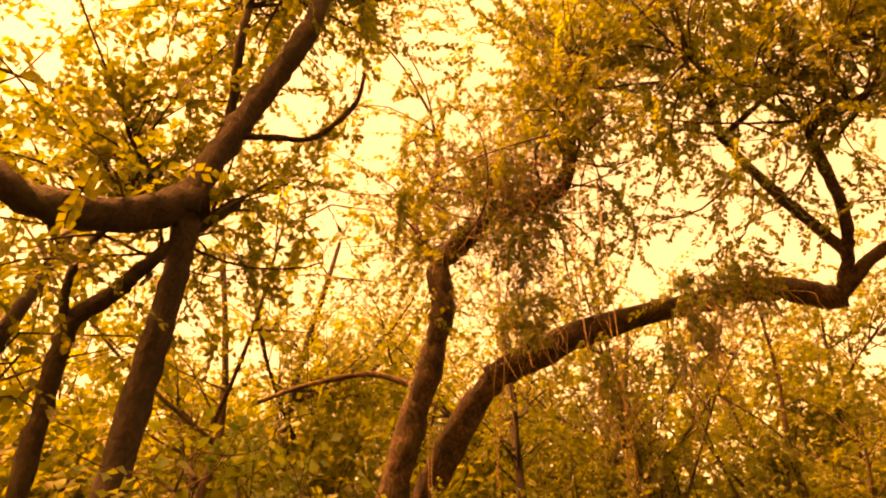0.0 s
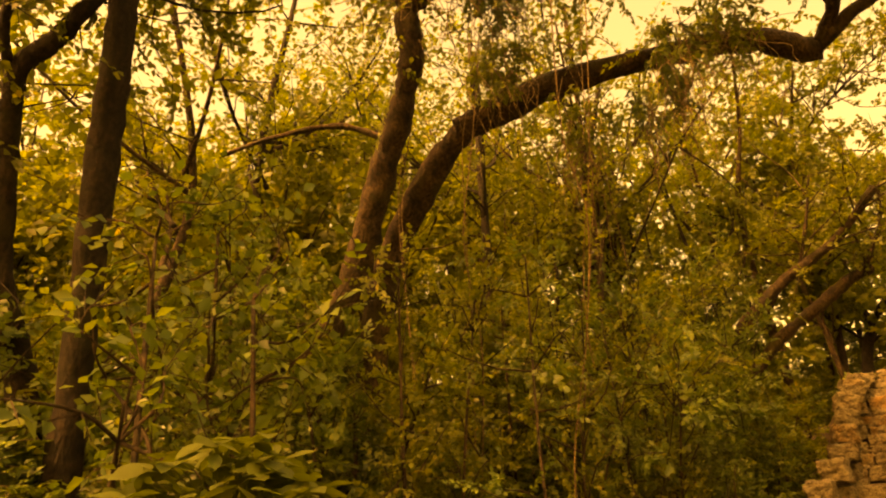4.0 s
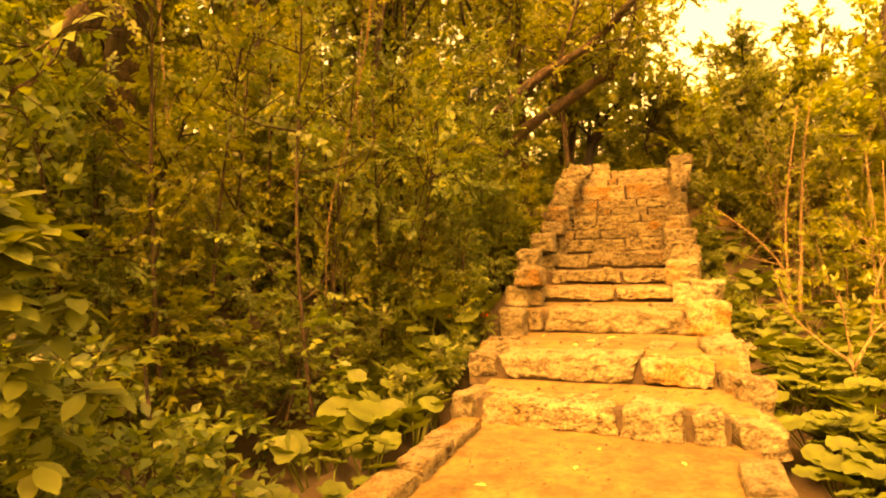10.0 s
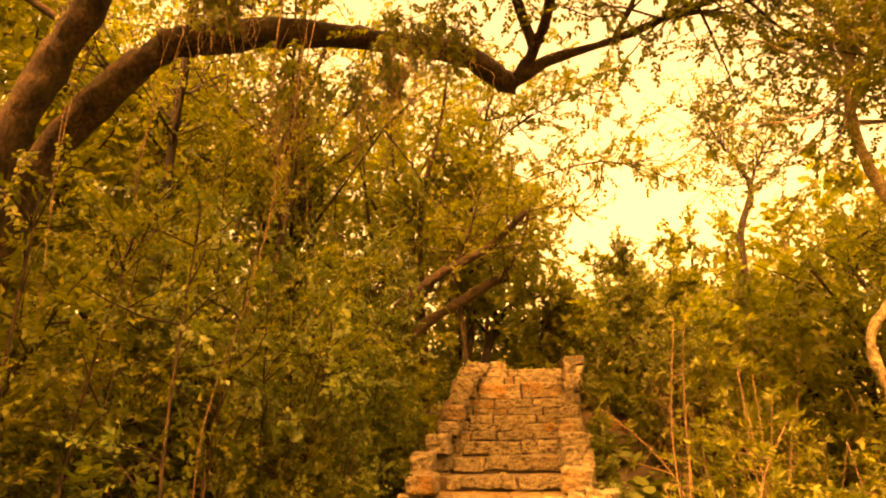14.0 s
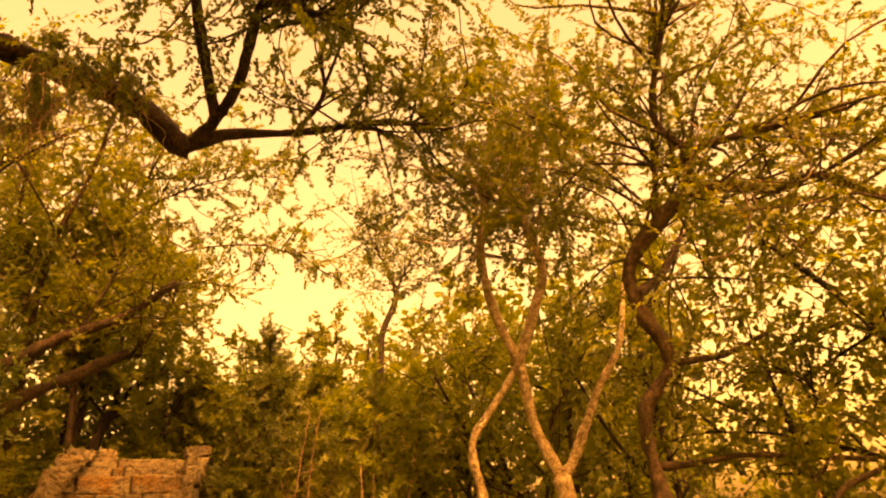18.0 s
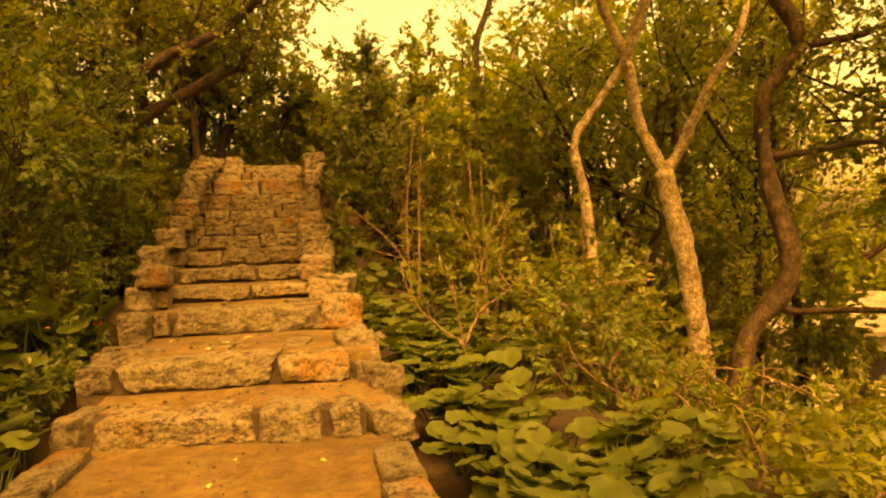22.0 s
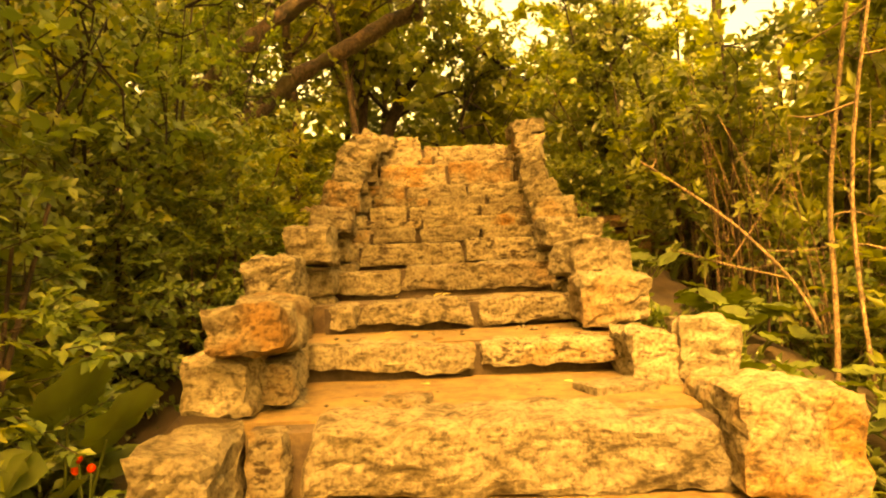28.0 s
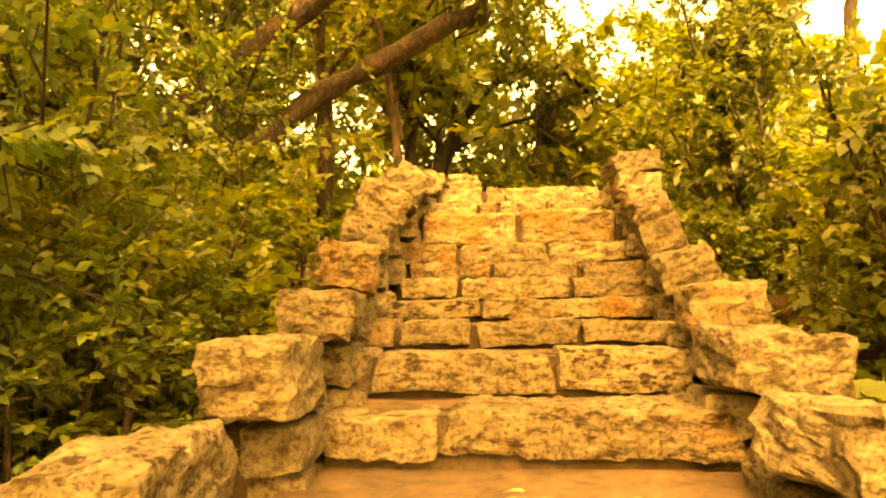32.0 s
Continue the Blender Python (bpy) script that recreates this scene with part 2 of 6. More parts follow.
M_MORTAR = earth_material("mortar_earth", (0.035, 0.027, 0.018), (0.055, 0.043, 0.03), (0.085, 0.066, 0.045), 2.5)
M_PATH = earth_material("path_clay", (0.085, 0.060, 0.030), (0.145, 0.105, 0.054), (0.19, 0.145, 0.08), 1.4, 0.85, 0.004)
M_TREAD = earth_material("tread_earth", (0.05, 0.037, 0.025), (0.085, 0.063, 0.042), (0.13, 0.1, 0.068), 1.6)
M_SOIL = earth_material("soil_litter", (0.02, 0.015, 0.008), (0.038, 0.028, 0.015), (0.065, 0.047, 0.023), 1.5)
M_OLDWALL = stone_material("wall_stone_dark", (0.055, 0.039, 0.022), (0.135, 0.096, 0.056), (0.10, 0.06, 0.028), (0.014, 0.01, 0.006))
M_PLASTER = earth_material("plaster_pale", (0.5, 0.45, 0.38), (0.62, 0.57, 0.5), (0.7, 0.66, 0.6), 0.6, 0.8, 0.003)
M_ROOF = earth_material("roof_grey", (0.2, 0.18, 0.16), (0.27, 0.25, 0.22), (0.33, 0.3, 0.27), 0.8, 0.7, 0.003)
M_GLASS = earth_material("window_dark", (0.02, 0.022, 0.025), (0.03, 0.033, 0.036), (0.04, 0.045, 0.05), 0.5, 0.1, 0.001)

# ---- building blocks ----
RNG = np.random.default_rng(11)


def mesh_object(name, verts, faces, mat, parent=None, smooth=False):
    me = bpy.data.meshes.new(name)
    me.from_pydata([tuple(v) for v in verts], [], faces)
    me.materials.append(mat)
    if smooth:
        me.polygons.foreach_set("use_smooth", [True] * len(me.polygons))
    me.update()
    ob = new(name, me)
    if parent is not None:
        ob.parent = parent
    return ob


def tri_object(name, verts, tris, mat, parent=None, smooth=False):
    """A mesh from arrays of vertices and triangles."""
    me = bpy.data.meshes.new(name)
    v, f = np.asarray(verts, np.float32), np.asarray(tris, np.int32)
    me.vertices.add(len(v))
    me.vertices.foreach_set("co", v.ravel())
    me.loops.add(f.size)
    me.loops.foreach_set("vertex_index", f.ravel())
    me.polygons.add(len(f))
    me.polygons.foreach_set("loop_start", np.arange(0, f.size, 3, dtype=np.int32))
    if smooth:
        me.polygons.foreach_set("use_smooth", np.ones(len(f), bool))
    me.materials.append(mat)
    me.update(calc_edges=True)
    ob = new(name, me)
    if parent is not None:
        ob.parent = parent
    return ob


def empty(name, at=(0, 0, 0)):
    ob = new(name)
    ob.location = at
    ob.empty_display_size = 0.2
    return ob


def curve_through(pts, step=6):
    """Catmull-Rom through the points."""
    p = np.array(pts, float)
    if len(p) < 3:
        return np.array([p[0] + (p[-1] - p[0]) * k / step for k in range(step + 1)])
    q = np.vstack([2 * p[0] - p[1], p, 2 * p[-1] - p[-2]])
    out = []
    for i in range(len(p) - 1):
        a, b, c, d = q[i:i + 4]
        for k in range(step):
            t = k / step
            out.append(0.5 * (2 * b + (c - a) * t + (2 * a - 5 * b + 4 * c - d) * t * t + (3 * b - a - 3 * c + d) * t ** 3))
    out.append(p[-1])
    return np.array(out)


def tube(pts, r0, r1, sides=8, knobs=0.12, step=6, seed=0, swell=0.0):
    """Vertices and triangles of a tapered, slightly knobbly tube."""
    rng = np.random.default_rng(seed)
    c = curve_through(pts, step)
    m = len(c)
    tang = np.gradient(c, axis=0)
    tang /= np.linalg.norm(tang, axis=1, keepdims=True) + 1e-9
    ref = np.array([0.31, 0.95, 0.1])
    if abs(tang[0] @ ref) > 0.9:
        ref = np.array([1.0, 0, 0])
    u = np.cross(tang, ref)
    u /= np.linalg.norm(u, axis=1, keepdims=True) + 1e-9
    w = np.cross(tang, u)
    s = np.linspace(0, 1, m)
    rad = r0 + (r1 - r0) * s + swell * r0 * np.exp(-s * 9)
    ang = np.linspace(0, 2 * np.pi, sides, endpoint=False)
    lobes = 1 + knobs * 0.6 * np.sin(ang * 3 + rng.uniform(0, 6))[None, :] * np.ones((m, 1))
    lobes += knobs * rng.normal(0, 0.6, (m, sides)) + knobs * 0.9 * np.convolve(rng.normal(0, 1, m + 4), (0.2, 0.2, 0.2, 0.2, 0.2), "valid")[:, None] * 1.6
    ring = c[:, None, :] + (rad[:, None] * lobes)[..., None] * (np.cos(ang)[None, :, None] * u[:, None, :] + np.sin(ang)[None, :, None] * w[:, None, :])
    v = ring.reshape(-1, 3)
    i, j = np.meshgrid(np.arange(m - 1), np.arange(sides), indexing="ij")
    a, b = i * sides + j, i * sides + (j + 1) % sides
    d, e = a + sides, b + sides
    f = np.concatenate([np.stack([a, b, e], -1).reshape(-1, 3), np.stack([a, e, d], -1).reshape(-1, 3)])
    v = np.vstack([v, c[0], c[-1]])
    k = np.arange(sides)
    f = np.vstack([f, np.stack([np.full(sides, m * sides), (k + 1) % sides, k], -1),
                   np.stack([np.full(sides, m * sides + 1), (m - 1) * sides + k, (m - 1) * sides + (k + 1) % sides], -1)])
    return v, f


def joined(pieces):
    vs, fs, n = [], [], 0
    for v, f in pieces:
        vs.append(v)
        fs.append(np.asarray(f) + n)
        n += len(v)
    return np.vstack(vs), np.vstack(fs)


def sprays(base, tip, m, size, rng, wide=0.25, jitter=0.22, tilt=0.3):
    """Flat leafy twigs: m pointed, folded leaves set alternately along each line from base to tip."""
    base, tip = np.asarray(base, float), np.asarray(tip, float)
    n = len(base)
    d = tip - base
    d /= np.linalg.norm(d, axis=1, keepdims=True) + 1e-9
    up = rng.normal(0, tilt, (n, 3)) + (0, 0, 1)
    up -= (up * d).sum(1, keepdims=True) * d
    up /= np.linalg.norm(up, axis=1, keepdims=True) + 1e-9
    side = np.cross(d, up)
    s = (np.arange(m) + 0.6) / m
    turn = np.where(np.arange(m) % 2, 1.0, -1.0) * radians(62) * (1 - 0.55 * s)
    turn[-1] = 0.0
    axis = d[:, None] * np.cos(turn)[None, :, None] + side[:, None] * np.sin(turn)[None, :, None] + rng.normal(0, jitter, (n, m, 3)) - (0, 0, 0.1)
    axis /= np.linalg.norm(axis, axis=2, keepdims=True)
    nor = up[:, None] + rng.normal(0, jitter * 1.3, (n, m, 3))
    lside = np.cross(axis, nor)
    lside /= np.linalg.norm(lside, axis=2, keepdims=True) + 1e-9
    nor = np.cross(lside, axis)
    ls = size * rng.uniform(0.7, 1.25, (n, m, 1))
    at = base[:, None] + (tip - base)[:, None] * (0.12 + 0.9 * s)[None, :, None] + rng.normal(0, 0.1, (n, m, 3)) * ls
    v = np.stack([at, at + axis * ls * 0.44 + lside * ls * wide + nor * ls * 0.08, at + axis * ls - nor * ls * 0.1, at + axis * ls * 0.44 - lside * ls * wide + nor * ls * 0.08], 2).reshape(-1, 3)
    k = np.arange(n * m)[:, None] * 4
    return v, np.concatenate([k + [0, 1, 2], k + [0, 2, 3]], 1).reshape(-1, 3)


def lumpy(rng, centre, radii, count, shell=0.25, hollow=0.1):
    """Twig places within an uneven ellipsoid with gaps in it, and the way each twig points."""
    o = Vector(rng.uniform(0, 60, 3))
    places, ways = [], []
    for q in range(count * 4):
        d = rng.normal(0, 1, 3)
        d /= np.linalg.norm(d)
        r = (shell + (1 - shell) * rng.random()) ** (1 / 2.2) * (0.84 + 0.5 * noise.noise(Vector(d) * 1.9 + o))
        p = d * r * np.array(radii)
        if noise.noise(Vector(p) * 2.6 + o) < hollow - 0.36:
            continue
        w = np.array((d[0], d[1], 0.25 * d[2] + 0.1)) + rng.normal(0, 0.42, 3) * (1, 1, 0.5)
        places.append(p + centre)
        ways.append(w / np.linalg.norm(w))
        if len(places) == count:
            break
    return np.array(places), np.array(ways)


def part(name, vf, mat, parent, label="", smooth=False):
    ob = tri_object(name, vf[0], vf[1], mat, parent, smooth)
    return tagged(ob, label, kind="stuff" if name in ("crown", "twig_work", "foliage", "needles", "tendril_mass") else "")


def sticks(a, b, r0, r1):
    """Thin three-sided twigs from a to b, six triangles each."""
    a, b = np.array(a), np.array(b)
    d = b - a
    d /= np.linalg.norm(d, axis=1, keepdims=True) + 1e-9
    u = np.cross(d, np.array((0.3, 0.2, 0.93)))
    u /= np.linalg.norm(u, axis=1, keepdims=True) + 1e-9
    w = np.cross(d, u)
    ring = [u * math.cos(q) + w * math.sin(q) for q in (0.0, 2.094, 4.189)]
    v = np.stack([a + r0 * q for q in ring] + [b + r1 * q for q in ring], 1).reshape(-1, 3)
    k = np.arange(len(a))[:, None] * 6
    f = np.concatenate([k + t for t in ([0, 1, 4], [0, 4, 3], [1, 2, 5], [1, 5, 4], [2, 0, 3], [2, 3, 5])], 1).reshape(-1, 3)
    return v, f


def branching(lines, rng, count, length, twigs, lift=0.25, out=0.9):
    """Side branches along the limbs' outer parts, and twigs along the branches."""
    branches, fine = [], []
    weight = np.array([len(c) for c in lines], float)
    for k in range(count):
        c = lines[rng.choice(len(lines), p=weight / weight.sum())]
        i = int(rng.integers(len(c) // 3, len(c)))
        tangent = c[min(i + 1, len(c) - 1)] - c[max(i - 1, 0)]
        tangent = tangent / (np.linalg.norm(tangent) + 1e-9)
        way = 0.5 * tangent + rng.normal(0, out * 0.6, 3) + (0, 0, lift)
        way /= np.linalg.norm(way)
        ln = length * rng.uniform(0.55, 1.35)
        pts, d = [c[i]], way
        for q in range(3):
            d = d + rng.normal(0, 0.5, 3) + (0, 0, 0.04)
            d = d / np.linalg.norm(d)
            pts.append(pts[-1] + d * ln / 3)
        b = curve_through(pts, 4)
        branches.append((pts, ln))
        for q in range(twigs):
            j = int(rng.integers(2, len(b)))
            d = (b[min(j + 1, len(b) - 1)] - b[j - 1])
            d = 0.6 * d / (np.linalg.norm(d) + 1e-9) + rng.normal(0, 0.6, 3)
            d /= np.linalg.norm(d)
            tl = 0.42 * length * rng.uniform(0.4, 1.2)
            e = b[j] + d * tl + (0, 0, -0.06 * tl)
            fine.append((b[j], e))
    return branches, fine


def tree(name, label, limbs, crowns, bark, leaf_mat, leaf=0.09, seed=1, sides=9, near=True, leafy=-99.0):
    """limbs: (points, radius at the start, radius at the end), the first one is the trunk.
    crowns: (number of side branches, their length, twigs on each, leaves on a twig)."""
    rng = np.random.default_rng(seed)
    root = empty(name, limbs[0][0][0])
    tagged(root, label, "tree")
    off = np.array(limbs[0][0][0], float)
    lines = []
    for k, (pts, r0, r1) in enumerate(limbs):
        if k:
            a, b = np.array(pts[0], float), np.array(pts[1], float)
            pts = [tuple(a - (b - a) / np.linalg.norm(b - a) * r0 * 0.7), *pts]
        v, f = tube(pts, r0, r1, sides if r0 > 0.06 else 6, 0.13, 9 if near else 4, seed * 31 + k, 0.5 if k == 0 else 0)
        part("trunk" if k == 0 else "limb", (v - off, f), bark, root, smooth=True)
        c = curve_through(pts, 5)
        c = c[len(c) // (2 if r0 > 0.05 else 6):] if k == 0 else c
        c = c[c[:, 2] > leafy]
        if len(c) > 3:
            lines.append(c)
    count, length, twigs, per = crowns
    branches, fine = branching(lines, rng, count, length, twigs)
    shoots = fine
    made = [tube(p, 0.006 + 0.006 * ln, 0.003, 5 if near else 3, 0.12, 3 if near else 1, k) for k, (p, ln) in enumerate(branches)]
    if near:
        for v, f in made:
            part("branch", (v - off, f), bark, root, smooth=True)
        made = []
    fine = fine if near else fine[::3]
    made.append(sticks([a for a, _ in fine], [b for _, b in fine], 0.0042, 0.002))
    v, f = joined(made)
    part("twig_work", (v - off, f), bark, root)
    v, f = sprays([a for a, _ in shoots], [b for _, b in shoots], max(4, int(per * (0.74 if near else 0.6))), leaf * (1.08 if near else 1.3), rng, 0.33, 0.3, 0.55)
    part("crown", (v - off, f), leaf_mat, root)
    return root


def shrub(name, label, at, radii, count, leaf_mat, leaf=0.075, seed=1, stems=6, stem_mat=None, group="", lift=0.15, long=1.1, stem_r=0.014):
    rng = np.random.default_rng(seed)
    root = empty(name, at)
    tagged(root, label, "shrub", group)
    centre = np.array((0, 0, radii[2] * (1 - lift)))
    many = 11
    fine = leaf < 0.062
    cc, way = lumpy(rng, centre, radii, max(6, int(count * (0.98 if fine else 0.76) / many)))
    keep = cc[:, 2] > 0.02
    cc, way = cc[keep], way[keep]
    reach = leaf * rng.uniform(2.2, 4.2, (len(cc), 1))
    part("foliage", sprays(cc - way * reach * 0.5, cc + way * reach * 0.5, many, leaf * 1.36, rng, 0.28 / long ** 0.5, 0.34 if fine else 0.22, 0.45 if fine else 0.3), leaf_mat, root)
    part("twig_work", sticks(cc - way * reach * 0.9, cc + way * reach * 0.5, 0.003, 0.0015), stem_mat or M_BARK_MID, root)
    for k in range(stems):
        tip = cc[rng.integers(len(cc))]
        foot = np.array((rng.normal(0, 0.12), rng.normal(0, 0.12), -0.25))
        mid = foot * 0.5 + tip * 0.5 + rng.normal(0, 0.12, 3) * radii[0]
        part("stem", tube([foot, mid, tip], stem_r * 1.4, stem_r * 0.5, 5, 0.1, 5, seed + k), stem_mat or M_BARK_MID, root)
    return root


# ---- the ground: one sheet, a wooded hillside with the stairs climbing it ----
def smooth_step(a, b, x):
    t = min(1.0, max(0.0, (x - a) / (b - a)))
    return t * t * (3 - 2 * t)


STAIR_Y = (-2.5, -1.7, -0.1, 1.0, 1.85, 2.66, 3.13, 3.52, 3.9, 4.3, 4.65, 5.0, 5.4, 5.9, 6.1, 7.0)
STAIR_Z = (-0.69, -0.48, -0.255, 0.0, 0.18, 0.37, 0.6, 0.8, 0.95, 1.1, 1.25, 1.38, 1.56, 1.88, 2.05, 2.25)


def stair_height(y):
    return float(np.interp(y, STAIR_Y, STAIR_Z)) + 0.02 * max(0, y - 7)


def ground_height(x, y):
    far = math.hypot(x, y)
    s = stair_height(y)
    left = max(0.0, -x - 1.6)
    right = max(0.0, x - 1.4)
    base = -0.72 + 0.80 * (s + 0.69)
    z = base
    if left > 0:
        dip = -0.45 * math.exp(-((left - 0.9) / 0.8) ** 2) * (1 - smooth_step(1, 4, y))
        z = base * (1 - smooth_step(0, 5, left) * 0.3) + dip + 0.16 * max(0, left - 1.2) * (1 - smooth_step(15, 60, far))
    if right > 0:
        low = -0.55 - 0.34 * right
        k = smooth_step(0.2, 2.5, right)
        z = base * (1 - k) + max(low, -5.5) * k
        z += 1.2 * smooth_step(6, 14, y) * (1 - smooth_step(4, 12, right))
    if abs(x) < 1.5:
        z = s - 0.34
    z += 0.10 * noise.noise((x * 0.5, y * 0.5, 0.3)) + 0.03 * noise.noise((x * 2.1, y * 2.1, 4.0)) if abs(x) > 1.5 else 0
    return z


def ground_sheet():
    u = np.linspace(-1, 1, 161)
    axis = np.sign(u) * (np.abs(u) * 14 + np.abs(u) ** 7 * 1400)
    n = len(axis)
    v = [(x, y + 1, ground_height(x, y + 1)) for y in axis for x in axis]
    f = [(j * n + i, j * n + i + 1, (j + 1) * n + i + 1, (j + 1) * n + i) for j in range(n - 1) for i in range(n - 1)]
    g = mesh_object("ground", v, f, M_SOIL, smooth=True)
    return tagged(g, "dark woodland soil strewn with leaf litter", "ground", kind="structure")


ground_sheet()


# ---- stones ----
def stone_mesh(sx, sy, sz, seed, rough=0.035, n=(7, 4, 4), chamfer=0.105):
    """A hewn block of the given size, its base centre at the origin, with worn edges and an uneven face."""
    rng = np.random.default_rng(seed)
    o = Vector(rng.uniform(0, 50, 3))
    wedge = rng.normal(0, 1, 4) * (0.03, 0.02, 0.05, 0.045)
    nx, ny, nz = n
    verts, index, faces = [], {}, []

    def vert(i, j, k):
        key = (i, j, k)
        if key not in index:
            p = np.array((i / nx * 2 - 1, j / ny * 2 - 1, k / nz * 2 - 1))
            half = np.array((sx, sy, sz)) / 2
            q = p * half
            edge = min(half) * chamfer * 2.2
            d = np.maximum(np.abs(q) - (half - edge), 0)
            ln = np.linalg.norm(d)
            if ln > edge * 0.85:
                q = np.sign(q) * (np.minimum(np.abs(q), half - edge) + d / ln * edge * (0.85 + 0.15 * edge / max(ln, edge)))
            q = q * (1 + wedge[0] * p[2] + wedge[1] * p[1], 1 + wedge[2] * p[0], 1 + wedge[3] * p[0])
            a = noise.noise_vector(Vector(q) * 5.5 + o)
            b = noise.noise_vector(Vector(q) * 14.0 + o)
            c = noise.noise_vector(Vector(q) * 1.7 + o)
            e = noise.noise_vector(Vector(q) * 30.0 + o)
            q = q + np.array(a) * rough * 0.4 + np.array(b) * rough * 0.4 + np.array(c) * rough * 0.6 + np.array(e) * rough * 0.25
            index[key] = len(verts)
            verts.append(tuple(q + np.array((0, 0, sz / 2))))
        return index[key]
    for i in range(nx):
        for j in range(ny):
            faces += [(vert(i, j, 0), vert(i, j + 1, 0), vert(i + 1, j + 1, 0), vert(i + 1, j, 0)),
                      (vert(i, j, nz), vert(i + 1, j, nz), vert(i + 1, j + 1, nz), vert(i, j + 1, nz))]
    for i in range(nx):
        for k in range(nz):
            faces += [(vert(i, 0, k), vert(i + 1, 0, k), vert(i + 1, 0, k + 1), vert(i, 0, k + 1)),
                      (vert(i, ny, k), vert(i, ny, k + 1), vert(i + 1, ny, k + 1), vert(i + 1, ny, k))]
    for j in range(ny):
        for k in range(nz):
            faces += [(vert(0, j, k), vert(0, j, k + 1), vert(0, j + 1, k + 1), vert(0, j + 1, k)),
                      (vert(nx, j, k), vert(nx, j + 1, k), vert(nx, j + 1, k + 1), vert(nx, j, k + 1))]
    return verts, faces


stone_count = 0


def lay_stone(parent, name, x0, x1, y, depth, z0, z1, turn=0.0, rough=0.03, mat=None, lean=0.0, label="", near=True):
    """A block from x0 to x1, its front at y, from z0 to z1, turned about its own middle."""
    global stone_count
    stone_count += 1
    sx = abs(x1 - x0)
    n = (max(3, min(36, int(sx / 0.034))), max(3, int(depth / 0.07)), max(4, min(9, int((z1 - z0) / 0.03)))) if near else (3, 2, 2)
    v, f = stone_mesh(sx, depth, z1 - z0, 100 + stone_count, rough, n)
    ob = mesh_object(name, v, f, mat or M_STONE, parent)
    ob.matrix_local = pose((x0 + x1) / 2, y + depth / 2, z0, 0, lean, turn)
    return tagged(ob, label)


stairs = tagged(empty("stone_stairs"), "rustic stairs of rough warm tan limestone blocks with earthen treads", "stairs")

# step: front y at the left and right edge, base z, top z, block edges across the stair
STEPS_LOWER = [
    (-2.30, -2.72, -0.74, -0.475, (-1.22, -0.96, 0.10, 0.56, 0.79)),
    (-1.60, -1.83, -0.50, -0.25, (-1.26, -0.95, 0.24, 0.80)),
    (0.00, -0.15, -0.29, 0.005, (-0.97, -0.78, 0.74)),
    (1.03, 0.93, 0.0, 0.185, (-1.0, -0.04, 0.71)),
    (1.85, 1.85, 0.17, 0.37, (-0.95, -0.73, 0.01, 0.74)),
    (2.70, 2.62, 0.37, 0.605, (-0.96, -0.45, 0.73)),
    (3.15, 3.12, 0.59, 0.82, (-1.0, -0.82, 0.05, 0.70)),
]
STEPS_UPPER = [
    (3.52, 3.52, 0.80, 0.965, (-0.94, -0.75, -0.33, 0.23, 0.76)),
    (3.92, 3.90, 0.95, 1.10, (-0.86, -0.28, 0.76)),
    (4.30, 4.28, 1.08, 1.25, (-0.84, -0.42, 0.30, 0.86)),
    (4.66, 4.64, 1.23, 1.385, (-0.80, -0.20, 0.42, 0.88)),
    (5.02, 5.0, 1.37, 1.56, (-0.80, -0.45, 0.25, 0.86)),
    (5.42, 5.38, 1.55, 1.88, (-0.79, 0.06, 0.86)),
    (5.92, 5.88, 1.86, 2.05, (-0.72, -0.28, -0.1, 0.35, 0.84)),
    (6.10, 6.06, 2.03, 2.22, (-0.66, -0.22, -0.02, 0.84)),
]
STEPS = STEPS_LOWER + STEPS_UPPER
